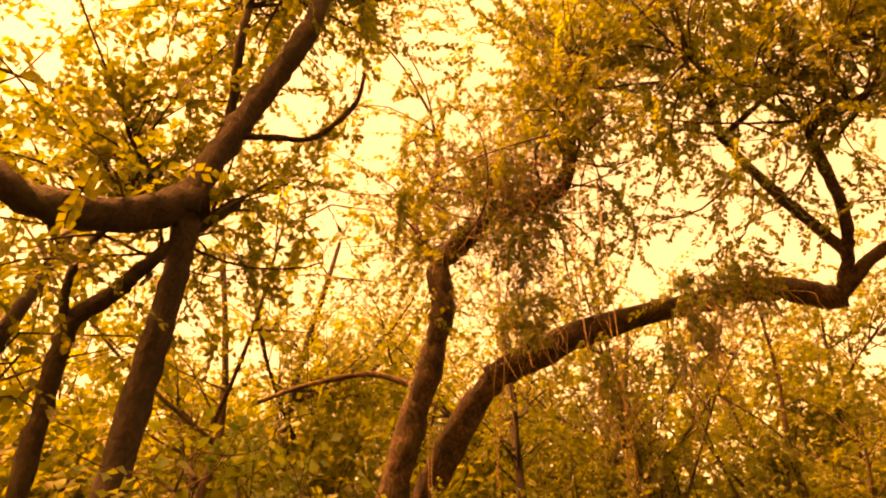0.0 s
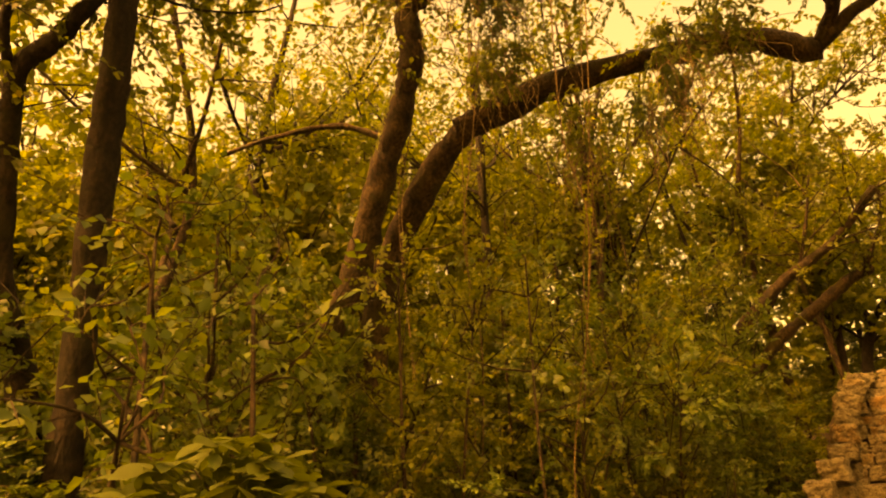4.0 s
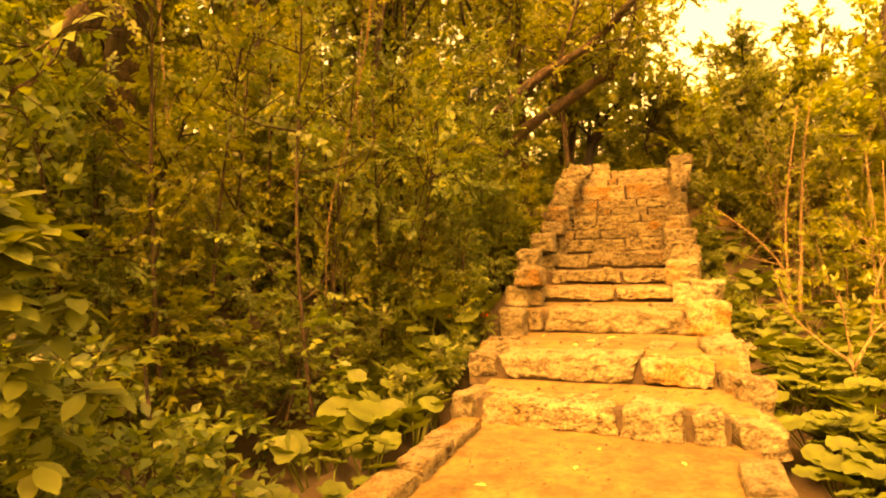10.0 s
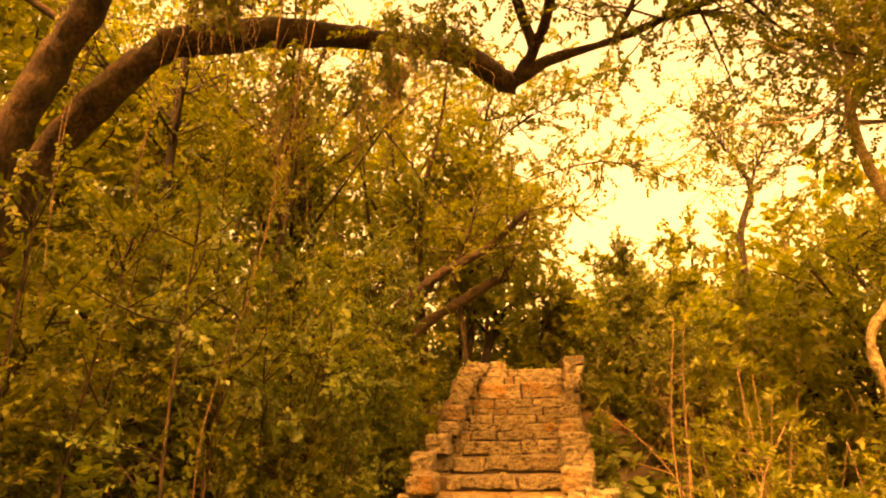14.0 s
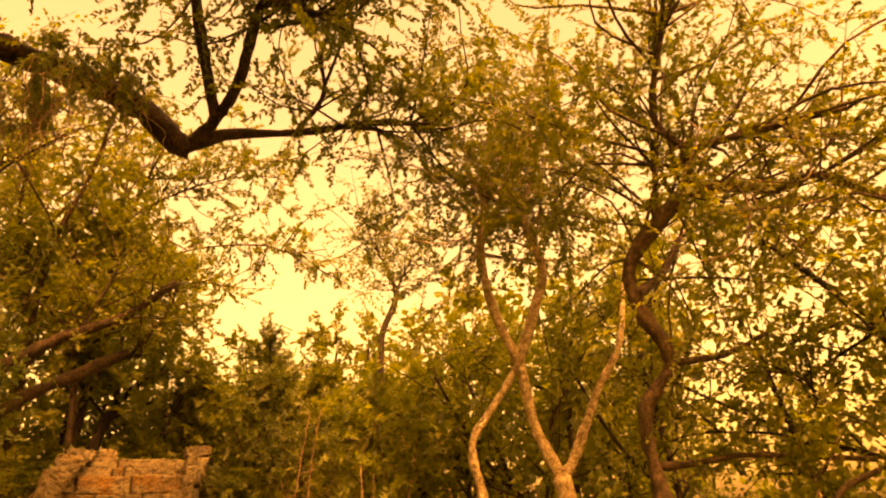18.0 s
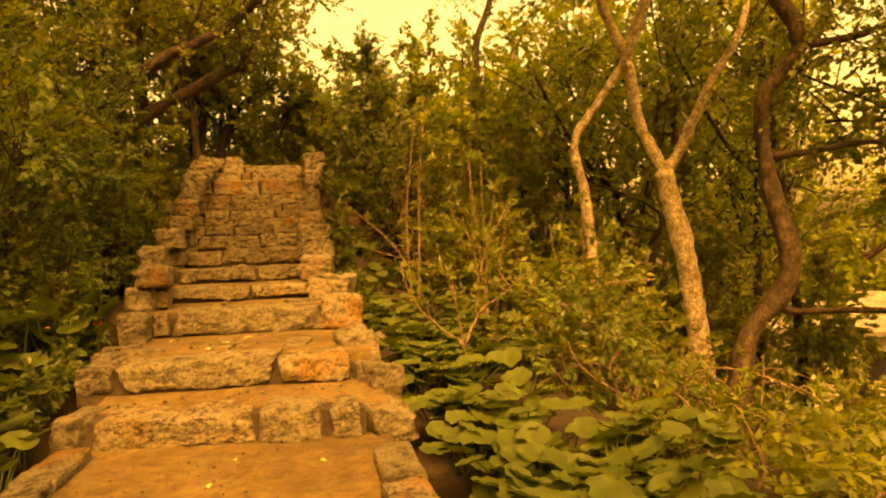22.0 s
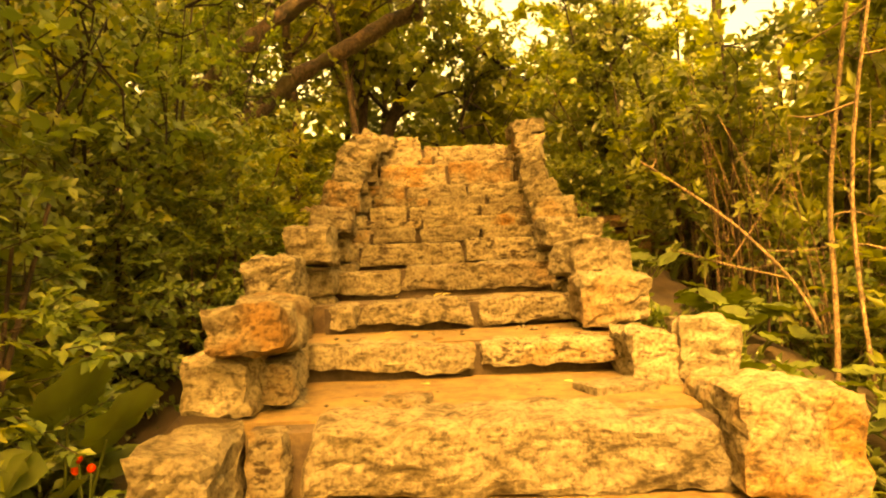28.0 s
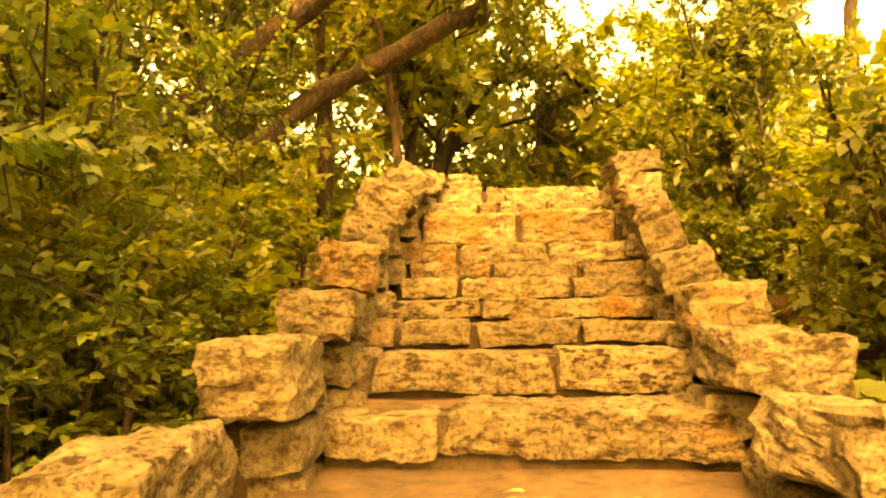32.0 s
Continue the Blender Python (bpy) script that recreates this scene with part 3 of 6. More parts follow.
for k, (yl, yr, z0, z1, edges) in enumerate(STEPS):
    yaw = math.degrees(math.atan2(yr - yl, 2.0))
    for a, b in zip(edges, edges[1:]):
        m = (a + b) / 2
        y = yl + (yr - yl) * (m + 1) / 2
        gap, calm = (0.02, 1.0) if k < 6 else (0.012, 0.4)
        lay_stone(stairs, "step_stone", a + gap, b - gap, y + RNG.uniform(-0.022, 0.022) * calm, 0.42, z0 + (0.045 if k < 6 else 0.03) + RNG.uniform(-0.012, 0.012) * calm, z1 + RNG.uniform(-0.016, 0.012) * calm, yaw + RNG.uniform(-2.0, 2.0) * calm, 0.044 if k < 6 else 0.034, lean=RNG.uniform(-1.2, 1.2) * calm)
    # dark mortar behind the joints
    core = mesh_object("mortar_bed", [(edges[0], yl + 0.075, z0 - 0.05), (edges[-1], yl + (yr - yl) * (edges[-1] + 1) / 2 + 0.075, z0 - 0.05), (edges[-1], yl + (yr - yl) * (edges[-1] + 1) / 2 + 0.075, z1 - 0.03), (edges[0], yl + 0.075, z1 - 0.03),
                                      (edges[0], yl + 0.3, z0 - 0.05), (edges[-1], yr + 0.3, z0 - 0.05), (edges[-1], yr + 0.3, z1 - 0.03), (edges[0], yl + 0.3, z1 - 0.03)],
                       [(0, 1, 2, 3), (5, 4, 7, 6), (3, 2, 6, 7), (1, 5, 6, 2), (4, 0, 3, 7), (4, 5, 1, 0)], M_MORTAR, stairs)
    # earthen tread behind the block
    nxt = STEPS[k + 1] if k + 1 < len(STEPS) else (yl + 1.6, yr + 1.6, 0, 0, ())
    xs = np.linspace(-1.05, 0.98, 14)
    vv, ff = [], []
    for i, x in enumerate(xs):
        t = (x + 1) / 2
        y0, y1 = yl + (yr - yl) * t + 0.22, nxt[0] + (nxt[1] - nxt[0]) * t + 0.25
        for j in range(5):
            s = j / 4
            vv.append((x, y0 + (y1 - y0) * s, z1 - 0.018 + 0.012 * s + 0.010 * noise.noise((x * 3, (y0 + s) * 3, k))))
    vv += [(p[0], p[1], p[2] - 0.3) for p in vv]
    nn = 14 * 5
    for i in range(13):
        for j in range(4):
            a = i * 5 + j
            ff += [(a, a + 5, a + 6, a + 1), (a + nn, a + nn + 1, a + nn + 6, a + nn + 5)]
    for i in range(13):
        ff += [(i * 5, i * 5 + nn, i * 5 + 5 + nn, i * 5 + 5), (i * 5 + 4, i * 5 + 9, i * 5 + 9 + nn, i * 5 + 4 + nn)]
    for j in range(4):
        ff += [(j, j + 1, j + 1 + nn, j + nn), (65 + j, 65 + j + nn, 66 + j + nn, 66 + j)]
    tagged(mesh_object("tread", vv, ff, M_PATH if k < 4 else M_TREAD, stairs), "trodden sandy tread")

# side stones, rising with the steps: x range, front y, depth, base, top, turn
SIDE_LEFT = [
    (-1.21, -0.97, -0.35, 0.5, -0.30, 0.02, 6, 0), (-1.26, -1.01, 0.20, 0.45, 0.0, 0.225, 4, 0), (-1.16, -0.86, 0.14, 0.9, 0.235, 0.44, 6, 0),
]
SIDE_LEFT_UPPER = [
    (-1.31, -1.04, 1.30, 0.75, 0.36, 0.665, 4, 0), (-1.25, -0.93, 2.10, 0.6, 0.64, 0.895, 4, 2), (-1.18, -0.85, 2.65, 0.55, 0.89, 1.10, 5, 3),
    (-1.19, -0.88, 3.20, 0.55, 1.12, 1.365, 8, 4), (-1.15, -0.86, 3.68, 0.5, 1.37, 1.64, 10, 14), (-1.15, -0.82, 4.08, 0.5, 1.62, 1.85, 12, 20),
    (-1.08, -0.76, 4.50, 0.5, 1.79, 2.00, 14, 16), (-1.08, -0.76, 4.90, 0.45, 1.94, 2.14, 12, 17), (-1.02, -0.70, 5.25, 0.5, 2.06, 2.25, 12, 14),
    (-0.92, -0.64, 5.85, 0.4, 2.13, 2.32, 10, 8), (-0.60, -0.31, 6.30, 0.4, 2.2, 2.42, 8, 0),
]
SIDE_RIGHT = [
    (0.81, 1.09, -2.68, 0.46, -0.76, -0.50, 10, 0), (0.83, 1.09, -2.12, 0.52, -0.62, -0.33, 16, 4), (0.76, 1.09, -1.40, 0.55, -0.47, -0.15, 8, -3),
    (0.82, 1.22, -0.82, 0.52, -0.42, -0.245, 4, 0), (0.70, 1.10, -0.27, 0.6, -0.27, 0.09, -3, 2),
    (0.62, 0.835, 0.54, 0.5, -0.02, 0.25, -4, 0), (0.84, 1.11, 0.44, 0.6, -0.02, 0.285, -12, 4), (0.58, 0.98, 1.20, 0.55, 0.21, 0.50, -3, 0),
]
SIDE_RIGHT_UPPER = [
    (0.62, 1.01, 1.75, 0.55, 0.48, 0.72, 3, 4), (0.60, 1.02, 2.40, 0.5, 0.69, 0.925, -3, 0), (0.66, 0.99, 2.90, 0.5, 0.90, 1.135, -6, -4),
    (0.72, 1.02, 3.50, 0.5, 1.13, 1.37, -8, -12), (0.79, 1.05, 4.0, 0.5, 1.37, 1.60, -10, -14), (0.82, 1.12, 4.5, 0.5, 1.61, 1.85, -10, -16),
    (0.86, 1.16, 4.95, 0.4, 1.82, 2.02, -8, -12), (0.86, 1.21, 5.32, 0.42, 1.99, 2.20, -4, 3), (0.84, 1.24, 5.40, 0.40, 2.19, 2.37, 6, -5),
]
for side in (SIDE_LEFT, SIDE_LEFT_UPPER, SIDE_RIGHT, SIDE_RIGHT_UPPER):
    for x0, x1, y, d, z0, z1, turn, lean in side:
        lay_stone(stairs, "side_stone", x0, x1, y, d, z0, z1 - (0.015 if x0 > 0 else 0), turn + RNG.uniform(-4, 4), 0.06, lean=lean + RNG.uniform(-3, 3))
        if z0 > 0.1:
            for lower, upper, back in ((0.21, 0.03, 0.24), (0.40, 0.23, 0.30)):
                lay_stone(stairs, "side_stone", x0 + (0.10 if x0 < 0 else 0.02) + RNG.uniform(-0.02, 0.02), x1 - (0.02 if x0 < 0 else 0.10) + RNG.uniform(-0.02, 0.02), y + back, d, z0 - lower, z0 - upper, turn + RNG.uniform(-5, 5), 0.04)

# path at the foot, with its kerb stones
def path_sheet():
    xs, ys = np.linspace(-1.0, 0.95, 24), np.linspace(-14, -1.75, 60)
    v, f = [], []
    for y in ys:
        for x in xs:
            shift = 0.28 * max(0, -2.6 - y) * 0.3
            v.append((x - shift * 0.6, y, -0.685 + 0.012 * noise.noise((x * 2, y * 2, 7)) + 0.02 * noise.noise((x * 0.6, y * 0.6, 2))))
    n = len(v)
    v += [(a, b, c - 0.25) for a, b, c in v]
    w = len(xs)
    for j in range(len(ys) - 1):
        for i in range(w - 1):
            a = j * w + i
            f.append((a, a + 1, a + w + 1, a + w))
    for j in range(len(ys) - 1):
        a, b = j * w, j * w + w - 1
        f += [(a, a + w, a + w + n, a + n), (b, b + n, b + w + n, b + w)]
    for i in range(w - 1):
        f.append((i, i + n, i + 1 + n, i + 1))
    return tagged(mesh_object("path", v, f, M_PATH, smooth=True), "worn tan clay path at the foot of the stairs", "path", kind="structure")


path_sheet()
kerb = tagged(empty("kerb"), "low kerb of pale rough stones edging the path", "kerb", kind="structure")
for k in range(14):
    y = -2.75 - 0.62 * k
    s = 0.05 * max(0, -2.6 - y)
    lay_stone(kerb, "kerb_stone", -1.16 - s, -0.94 - s, y - 0.3, 0.58, -0.80, -0.60 + RNG.uniform(-0.01, 0.012), RNG.uniform(-4, 4) - 3, 0.025)
    if k > 0:
        lay_stone(kerb, "kerb_stone", 0.78 - s, 1.02 - s, y - 0.3, 0.58, -0.80, -0.61 + RNG.uniform(-0.01, 0.012), RNG.uniform(-4, 4), 0.025)

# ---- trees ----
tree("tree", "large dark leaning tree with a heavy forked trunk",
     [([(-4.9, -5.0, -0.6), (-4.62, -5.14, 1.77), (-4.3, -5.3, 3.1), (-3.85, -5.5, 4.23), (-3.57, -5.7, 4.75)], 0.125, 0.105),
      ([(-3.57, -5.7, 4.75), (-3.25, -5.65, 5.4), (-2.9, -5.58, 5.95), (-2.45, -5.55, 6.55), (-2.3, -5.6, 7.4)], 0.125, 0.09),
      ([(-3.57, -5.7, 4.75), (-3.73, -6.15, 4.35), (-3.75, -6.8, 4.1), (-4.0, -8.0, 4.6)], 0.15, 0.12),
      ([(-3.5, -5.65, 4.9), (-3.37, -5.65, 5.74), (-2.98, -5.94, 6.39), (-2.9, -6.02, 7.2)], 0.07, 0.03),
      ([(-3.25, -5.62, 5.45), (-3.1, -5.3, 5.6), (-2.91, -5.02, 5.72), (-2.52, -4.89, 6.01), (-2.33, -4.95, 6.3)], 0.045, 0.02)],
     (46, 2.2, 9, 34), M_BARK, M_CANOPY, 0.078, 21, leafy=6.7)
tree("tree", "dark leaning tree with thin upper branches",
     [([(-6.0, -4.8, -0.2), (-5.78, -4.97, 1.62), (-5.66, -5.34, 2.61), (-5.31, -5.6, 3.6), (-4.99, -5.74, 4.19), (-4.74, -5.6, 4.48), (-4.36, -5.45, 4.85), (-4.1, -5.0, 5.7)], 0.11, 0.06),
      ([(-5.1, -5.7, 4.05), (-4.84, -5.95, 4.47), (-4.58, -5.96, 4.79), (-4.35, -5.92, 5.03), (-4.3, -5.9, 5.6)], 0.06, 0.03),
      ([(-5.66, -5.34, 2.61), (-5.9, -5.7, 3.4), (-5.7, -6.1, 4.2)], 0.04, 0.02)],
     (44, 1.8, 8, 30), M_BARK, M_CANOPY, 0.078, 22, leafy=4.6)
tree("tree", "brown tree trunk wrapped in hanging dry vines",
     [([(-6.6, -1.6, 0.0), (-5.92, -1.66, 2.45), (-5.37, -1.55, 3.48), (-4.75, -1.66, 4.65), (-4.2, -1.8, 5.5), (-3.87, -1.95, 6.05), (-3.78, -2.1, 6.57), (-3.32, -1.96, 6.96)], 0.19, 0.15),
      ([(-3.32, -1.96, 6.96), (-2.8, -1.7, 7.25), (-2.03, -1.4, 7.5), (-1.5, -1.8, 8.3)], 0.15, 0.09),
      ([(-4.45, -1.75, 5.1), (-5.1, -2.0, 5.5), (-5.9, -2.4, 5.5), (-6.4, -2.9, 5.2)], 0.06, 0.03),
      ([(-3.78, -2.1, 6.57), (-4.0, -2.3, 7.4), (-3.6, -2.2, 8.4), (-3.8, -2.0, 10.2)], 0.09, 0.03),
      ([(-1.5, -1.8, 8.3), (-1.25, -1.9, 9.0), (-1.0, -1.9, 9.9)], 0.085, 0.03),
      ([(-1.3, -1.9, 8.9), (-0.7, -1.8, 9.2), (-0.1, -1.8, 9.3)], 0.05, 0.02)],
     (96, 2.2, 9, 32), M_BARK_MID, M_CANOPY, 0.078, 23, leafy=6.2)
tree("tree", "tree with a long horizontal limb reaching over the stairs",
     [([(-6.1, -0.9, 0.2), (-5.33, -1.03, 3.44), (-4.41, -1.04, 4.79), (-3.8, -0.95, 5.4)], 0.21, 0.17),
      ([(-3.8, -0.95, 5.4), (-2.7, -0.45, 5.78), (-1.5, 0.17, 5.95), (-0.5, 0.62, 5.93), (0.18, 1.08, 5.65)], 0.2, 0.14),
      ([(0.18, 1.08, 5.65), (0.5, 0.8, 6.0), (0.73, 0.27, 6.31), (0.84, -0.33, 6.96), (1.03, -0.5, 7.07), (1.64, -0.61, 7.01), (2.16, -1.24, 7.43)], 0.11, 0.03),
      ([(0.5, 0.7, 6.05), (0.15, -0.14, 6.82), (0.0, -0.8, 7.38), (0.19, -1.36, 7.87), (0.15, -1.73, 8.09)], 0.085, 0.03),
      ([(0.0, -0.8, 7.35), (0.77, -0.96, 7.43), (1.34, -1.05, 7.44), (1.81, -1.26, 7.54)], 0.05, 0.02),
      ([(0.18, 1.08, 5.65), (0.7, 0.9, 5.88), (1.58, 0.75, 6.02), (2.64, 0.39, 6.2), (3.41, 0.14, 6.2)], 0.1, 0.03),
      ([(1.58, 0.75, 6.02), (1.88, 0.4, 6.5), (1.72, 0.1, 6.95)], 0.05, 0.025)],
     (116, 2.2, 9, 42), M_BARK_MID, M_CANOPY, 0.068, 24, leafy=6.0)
tree("tree", "thick bare limbs leaning out over the stairs",
     [([(-4.4, 5.2, 1.0), (-3.03, 5.79, 2.16), (-2.41, 6.15, 2.73), (-1.89, 6.39, 3.28), (-1.18, 6.6, 3.74), (-0.56, 6.73, 4.16), (-0.18, 6.92, 4.34)], 0.15, 0.10),
      ([(-0.5, 6.76, 4.2), (-0.22, 6.8, 4.40), (-0.04, 6.8, 4.72), (0.20, 6.78, 5.1), (0.4, 6.7, 5.9)], 0.085, 0.03),
      ([(-4.4, 5.1, 1.3), (-2.82, 5.66, 3.03), (-2.23, 5.77, 3.63), (-1.54, 5.82, 4.17), (-1.07, 5.89, 4.44), (-0.71, 5.95, 4.64), (-0.34, 5.96, 4.89), (0.3, 5.9, 5.5)], 0.13, 0.07),
      ([(-1.2, 5.9, 4.4), (-0.9, 5.8, 5.1), (-0.6, 5.7, 6.0)], 0.06, 0.02)],
     (44, 1.7, 8, 22), M_BARK_MID, M_CANOPY, 0.08, 25, leafy=4.1)
tree("tree", "small dark gnarled tree at the top of the stairs",
     [([(-0.95, 8.8, 2.0), (-0.8, 9.0, 3.1), (-0.55, 9.0, 3.7), (-0.8, 9.0, 4.3), (-1.1, 9.0, 4.8)], 0.13, 0.05),
      ([(-0.6, 9.0, 3.6), (-0.11, 8.9, 4.2), (0.54, 8.8, 4.5), (1.17, 8.8, 4.2), (1.45, 8.8, 3.7)], 0.07, 0.03),
      ([(-0.6, 9.0, 3.6), (0.0, 8.9, 4.3), (0.3, 8.8, 4.9)], 0.05, 0.02),
      ([(-0.75, 9.0, 3.4), (-1.2, 8.9, 3.9), (-1.5, 8.8, 4.3)], 0.05, 0.02),
      ([(-0.7, 9.0, 3.3), (0.0, 9.1, 3.7), (0.7, 9.2, 3.9)], 0.05, 0.02)],
     (84, 0.8, 8, 15), M_BARK, M_CANOPY, 0.085, 26, leafy=3.7)
tree("tree", "dark round-crowned tree beyond the top of the stairs",
     [([(3.38, 10.3, 0.9), (3.42, 10.2, 2.6), (3.18, 9.95, 4.15), (2.83, 9.8, 4.81), (2.74, 9.66, 5.24)], 0.10, 0.03),
      ([(3.4, 10.1, 3.0), (2.8, 10.0, 3.9), (2.39, 10.03, 4.52)], 0.05, 0.02), ([(3.3, 10.0, 3.4), (3.76, 9.68, 4.23), (4.1, 9.6, 4.6)], 0.05, 0.02)],
     (90, 0.72, 8, 20), M_BARK, M_CANOPY, 0.08, 126, leafy=2.4)
tree("tree", "small dark dense-crowned tree beside the top of the stairs",
     [([(2.36, 6.5, 0.0), (2.36, 6.5, 1.4), (2.28, 6.5, 2.6), (2.2, 6.5, 3.4)], 0.055, 0.03),
      ([(2.26, 6.5, 2.8), (1.95, 6.42, 3.5), (1.8, 6.4, 4.2)], 0.03, 0.012), ([(2.24, 6.5, 3.0), (2.6, 6.5, 3.6), (2.85, 6.5, 4.0)], 0.03, 0.012),
      ([(2.2, 6.5, 3.3), (2.3, 6.45, 4.0), (2.25, 6.4, 4.6)], 0.028, 0.012), ([(2.3, 6.5, 2.5), (2.1, 6.2, 3.1), (2.2, 5.9, 3.6)], 0.024, 0.01)],
     (64, 0.55, 7, 20), M_BARK, M_LEAF_DARK, 0.062, 128, leafy=2.7)
tree("tree", "slender tree with thin backlit foliage arching over the stairs",
     [([(-2.3, 8.6, 1.6), (-2.37, 8.62, 3.69), (-2.37, 8.38, 4.78), (-2.24, 7.80, 6.64), (-1.69, 7.16, 8.23), (-1.33, 6.36, 9.67)], 0.085, 0.03),
      ([(-2.37, 8.56, 4.28), (-1.42, 8.97, 5.79), (-1.15, 8.72, 6.60), (-0.92, 8.25, 7.78), (-0.37, 7.48, 9.34)], 0.06, 0.025),
      ([(-1.36, 8.85, 5.85), (-0.37, 7.99, 6.56), (0.70, 7.57, 6.98), (1.99, 7.28, 7.12), (2.74, 7.16, 6.98), (3.47, 6.87, 7.05)], 0.035, 0.012),
      ([(-0.92, 8.25, 7.78), (0.20, 7.85, 8.54), (1.62, 7.43, 8.97), (2.76, 7.28, 8.97)], 0.03, 0.012)],
     (84, 1.5, 8, 17), M_BARK_MID, M_CANOPY, 0.105, 127, leafy=5.6)
tree("tree", "slender far tree with a twisting stem",
     [([(6.3, 11.2, 1.0), (6.2, 11.1, 4.0), (6.16, 11.0, 6.2), (6.63, 11.0, 7.6), (6.27, 11.0, 8.7)], 0.16, 0.06), ([(6.6, 11.0, 7.7), (6.9, 11.0, 8.4), (7.3, 11.1, 9.2)], 0.05, 0.02), ([(6.3, 11.0, 8.6), (5.9, 11.0, 9.3), (5.6, 11.0, 10.1)], 0.05, 0.02)],
     (46, 2.0, 8, 12), M_BARK, M_CANOPY, 0.10, 27, leafy=6.6)
tree("tree", "pale mottled forked tree on the slope",
     [([(5.75, 0.5, -2.0), (5.7, 0.6, -0.6), (5.66, 0.73, 0.25), (5.44, 0.85, 1.45)], 0.17, 0.13),
      ([(5.44, 0.85, 1.45), (5.15, 0.93, 2.11), (4.93, 0.86, 2.98), (4.63, 0.85, 3.6), (4.3, 0.6, 4.5), (4.27, 0.1, 5.6)], 0.095, 0.05),
      ([(4.93, 0.86, 2.98), (5.08, 0.55, 3.71), (5.12, 0.3, 4.25), (4.85, 0.2, 5.0), (5.2, 0.0, 6.4)], 0.085, 0.04),
      ([(5.44, 0.85, 1.45), (5.6, 0.73, 1.7), (5.84, 0.38, 2.52), (6.2, 0.2, 3.2), (6.6, 0.4, 4.2)], 0.10, 0.03),
      ([(4.9, 0.9, 2.9), (4.6, 1.1, 2.4), (4.3, 1.2, 1.9), (4.42, 1.2, 1.2), (4.5, 1.15, 0.2), (4.62, 1.1, -1.9)], 0.045, 0.085)],
     (72, 2.0, 9, 40), M_BARK_PALE, M_CANOPY, 0.062, 28, leafy=4.0)
tree("tree", "dark tree with a winding S-shaped trunk",
     [([(5.0, -0.9, -1.8), (5.21, -0.92, -0.65), (5.62, -1.16, 0.16), (5.49, -1.04, 1.07), (5.39, -1.09, 1.98), (5.6, -1.4, 2.5), (5.28, -1.38, 3.15), (5.18, -1.45, 3.6), (5.35, -1.8, 4.0), (5.6, -2.2, 4.35)], 0.098, 0.08),
      ([(5.6, -2.2, 4.35), (5.95, -2.6, 4.2), (6.24, -2.85, 4.11), (6.43, -3.16, 4.14), (6.82, -3.5, 3.76), (7.2, -3.9, 3.3)], 0.085, 0.03),
      ([(5.6, -1.4, 2.5), (6.1, -1.7, 2.55), (6.5, -2.0, 2.75)], 0.06, 0.025),
      ([(5.6, -2.2, 4.35), (5.51, -2.4, 4.67), (5.87, -2.86, 4.71), (6.42, -3.65, 4.66)], 0.07, 0.03),
      ([(5.51, -2.4, 4.67), (5.14, -2.33, 5.05), (4.98, -2.64, 5.53), (4.94, -3.08, 6.1)], 0.055, 0.025),
      ([(5.35, -1.8, 4.0), (5.27, -2.04, 4.53), (5.17, -2.2, 4.87)], 0.05, 0.03),
      ([(5.6, -0.9, 1.42), (6.05, -0.95, 1.45), (6.53, -1.4, 1.5), (7.27, -2.33, 1.36)], 0.05, 0.03),
      ([(5.55, -1.1, -0.2), (5.86, -0.9, -0.33), (6.55, -1.44, -0.32), (7.15, -2.23, -0.46)], 0.05, 0.03),
      ([(6.14, -1.66, 0.3), (6.47, -2.04, 0.69), (6.67, -2.31, 1.08), (6.86, -2.6, 1.23)], 0.045, 0.03),
      ([(5.3, -1.4, 3.3), (5.9, -1.2, 3.7), (6.4, -1.1, 4.3)], 0.08, 0.04)],
     (96, 2.3, 9, 42), M_BARK_MOTTLED, M_CANOPY, 0.062, 29, leafy=3.3)

# tall trees behind, whose crowns close the canopy
canopy_rng = np.random.default_rng(15)
for k, (x, y, h, w) in enumerate(((-7.5, -0.5, 9.5, 0.12), (-8.5, -3.0, 9.0, 0.12), (-5.6, 2.0, 9.5, 0.12), (-4.4, 3.6, 9.0, 0.10), (-7.0, -6.2, 8.5, 0.14), (-9.5, 1.5, 10.5, 0.13), (-4.2, 5.5, 8.0, 0.10),
                                  (-3.6, 8.5, 8.5, 0.10), (8.2, 2.4, 6.5, 0.09), (6.8, 4.5, 6.0, 0.09), (8.6, -3.2, 7.0, 0.09), (-6.5, 4.5, 10.0, 0.13))):
    z = ground_height(x, y)
    a, b = canopy_rng.normal(0, 0.5, 2), canopy_rng.normal(0, 1.0, 2)
    limbs = [([(x, y, z - 0.3), (x + a[0] * 0.4, y + a[1] * 0.4, z + h * 0.3), (x + a[0], y + a[1], z + h * 0.6), (x + b[0], y + b[1], z + h)], w, 0.04)]
    for q in range(4):
        s0 = canopy_rng.uniform(0.35, 0.7)
        e = canopy_rng.normal(0, 1.6, 2)
        limbs.append(([(x + a[0] * s0 * 1.4, y + a[1] * s0 * 1.4, z + h * s0), (x + a[0] + e[0] * 0.5, y + a[1] + e[1] * 0.5, z + h * (s0 + 0.1)), (x + a[0] + e[0], y + a[1] + e[1], z + h * (s0 + 0.28))], 0.055, 0.02))
    tree("tree", "tall slender woodland tree with a light airy crown", limbs, (54, 2.2, 8, 17), M_BARK_MID if k % 2 else M_BARK, M_CANOPY, 0.085, 260 + k, 7, near=False)

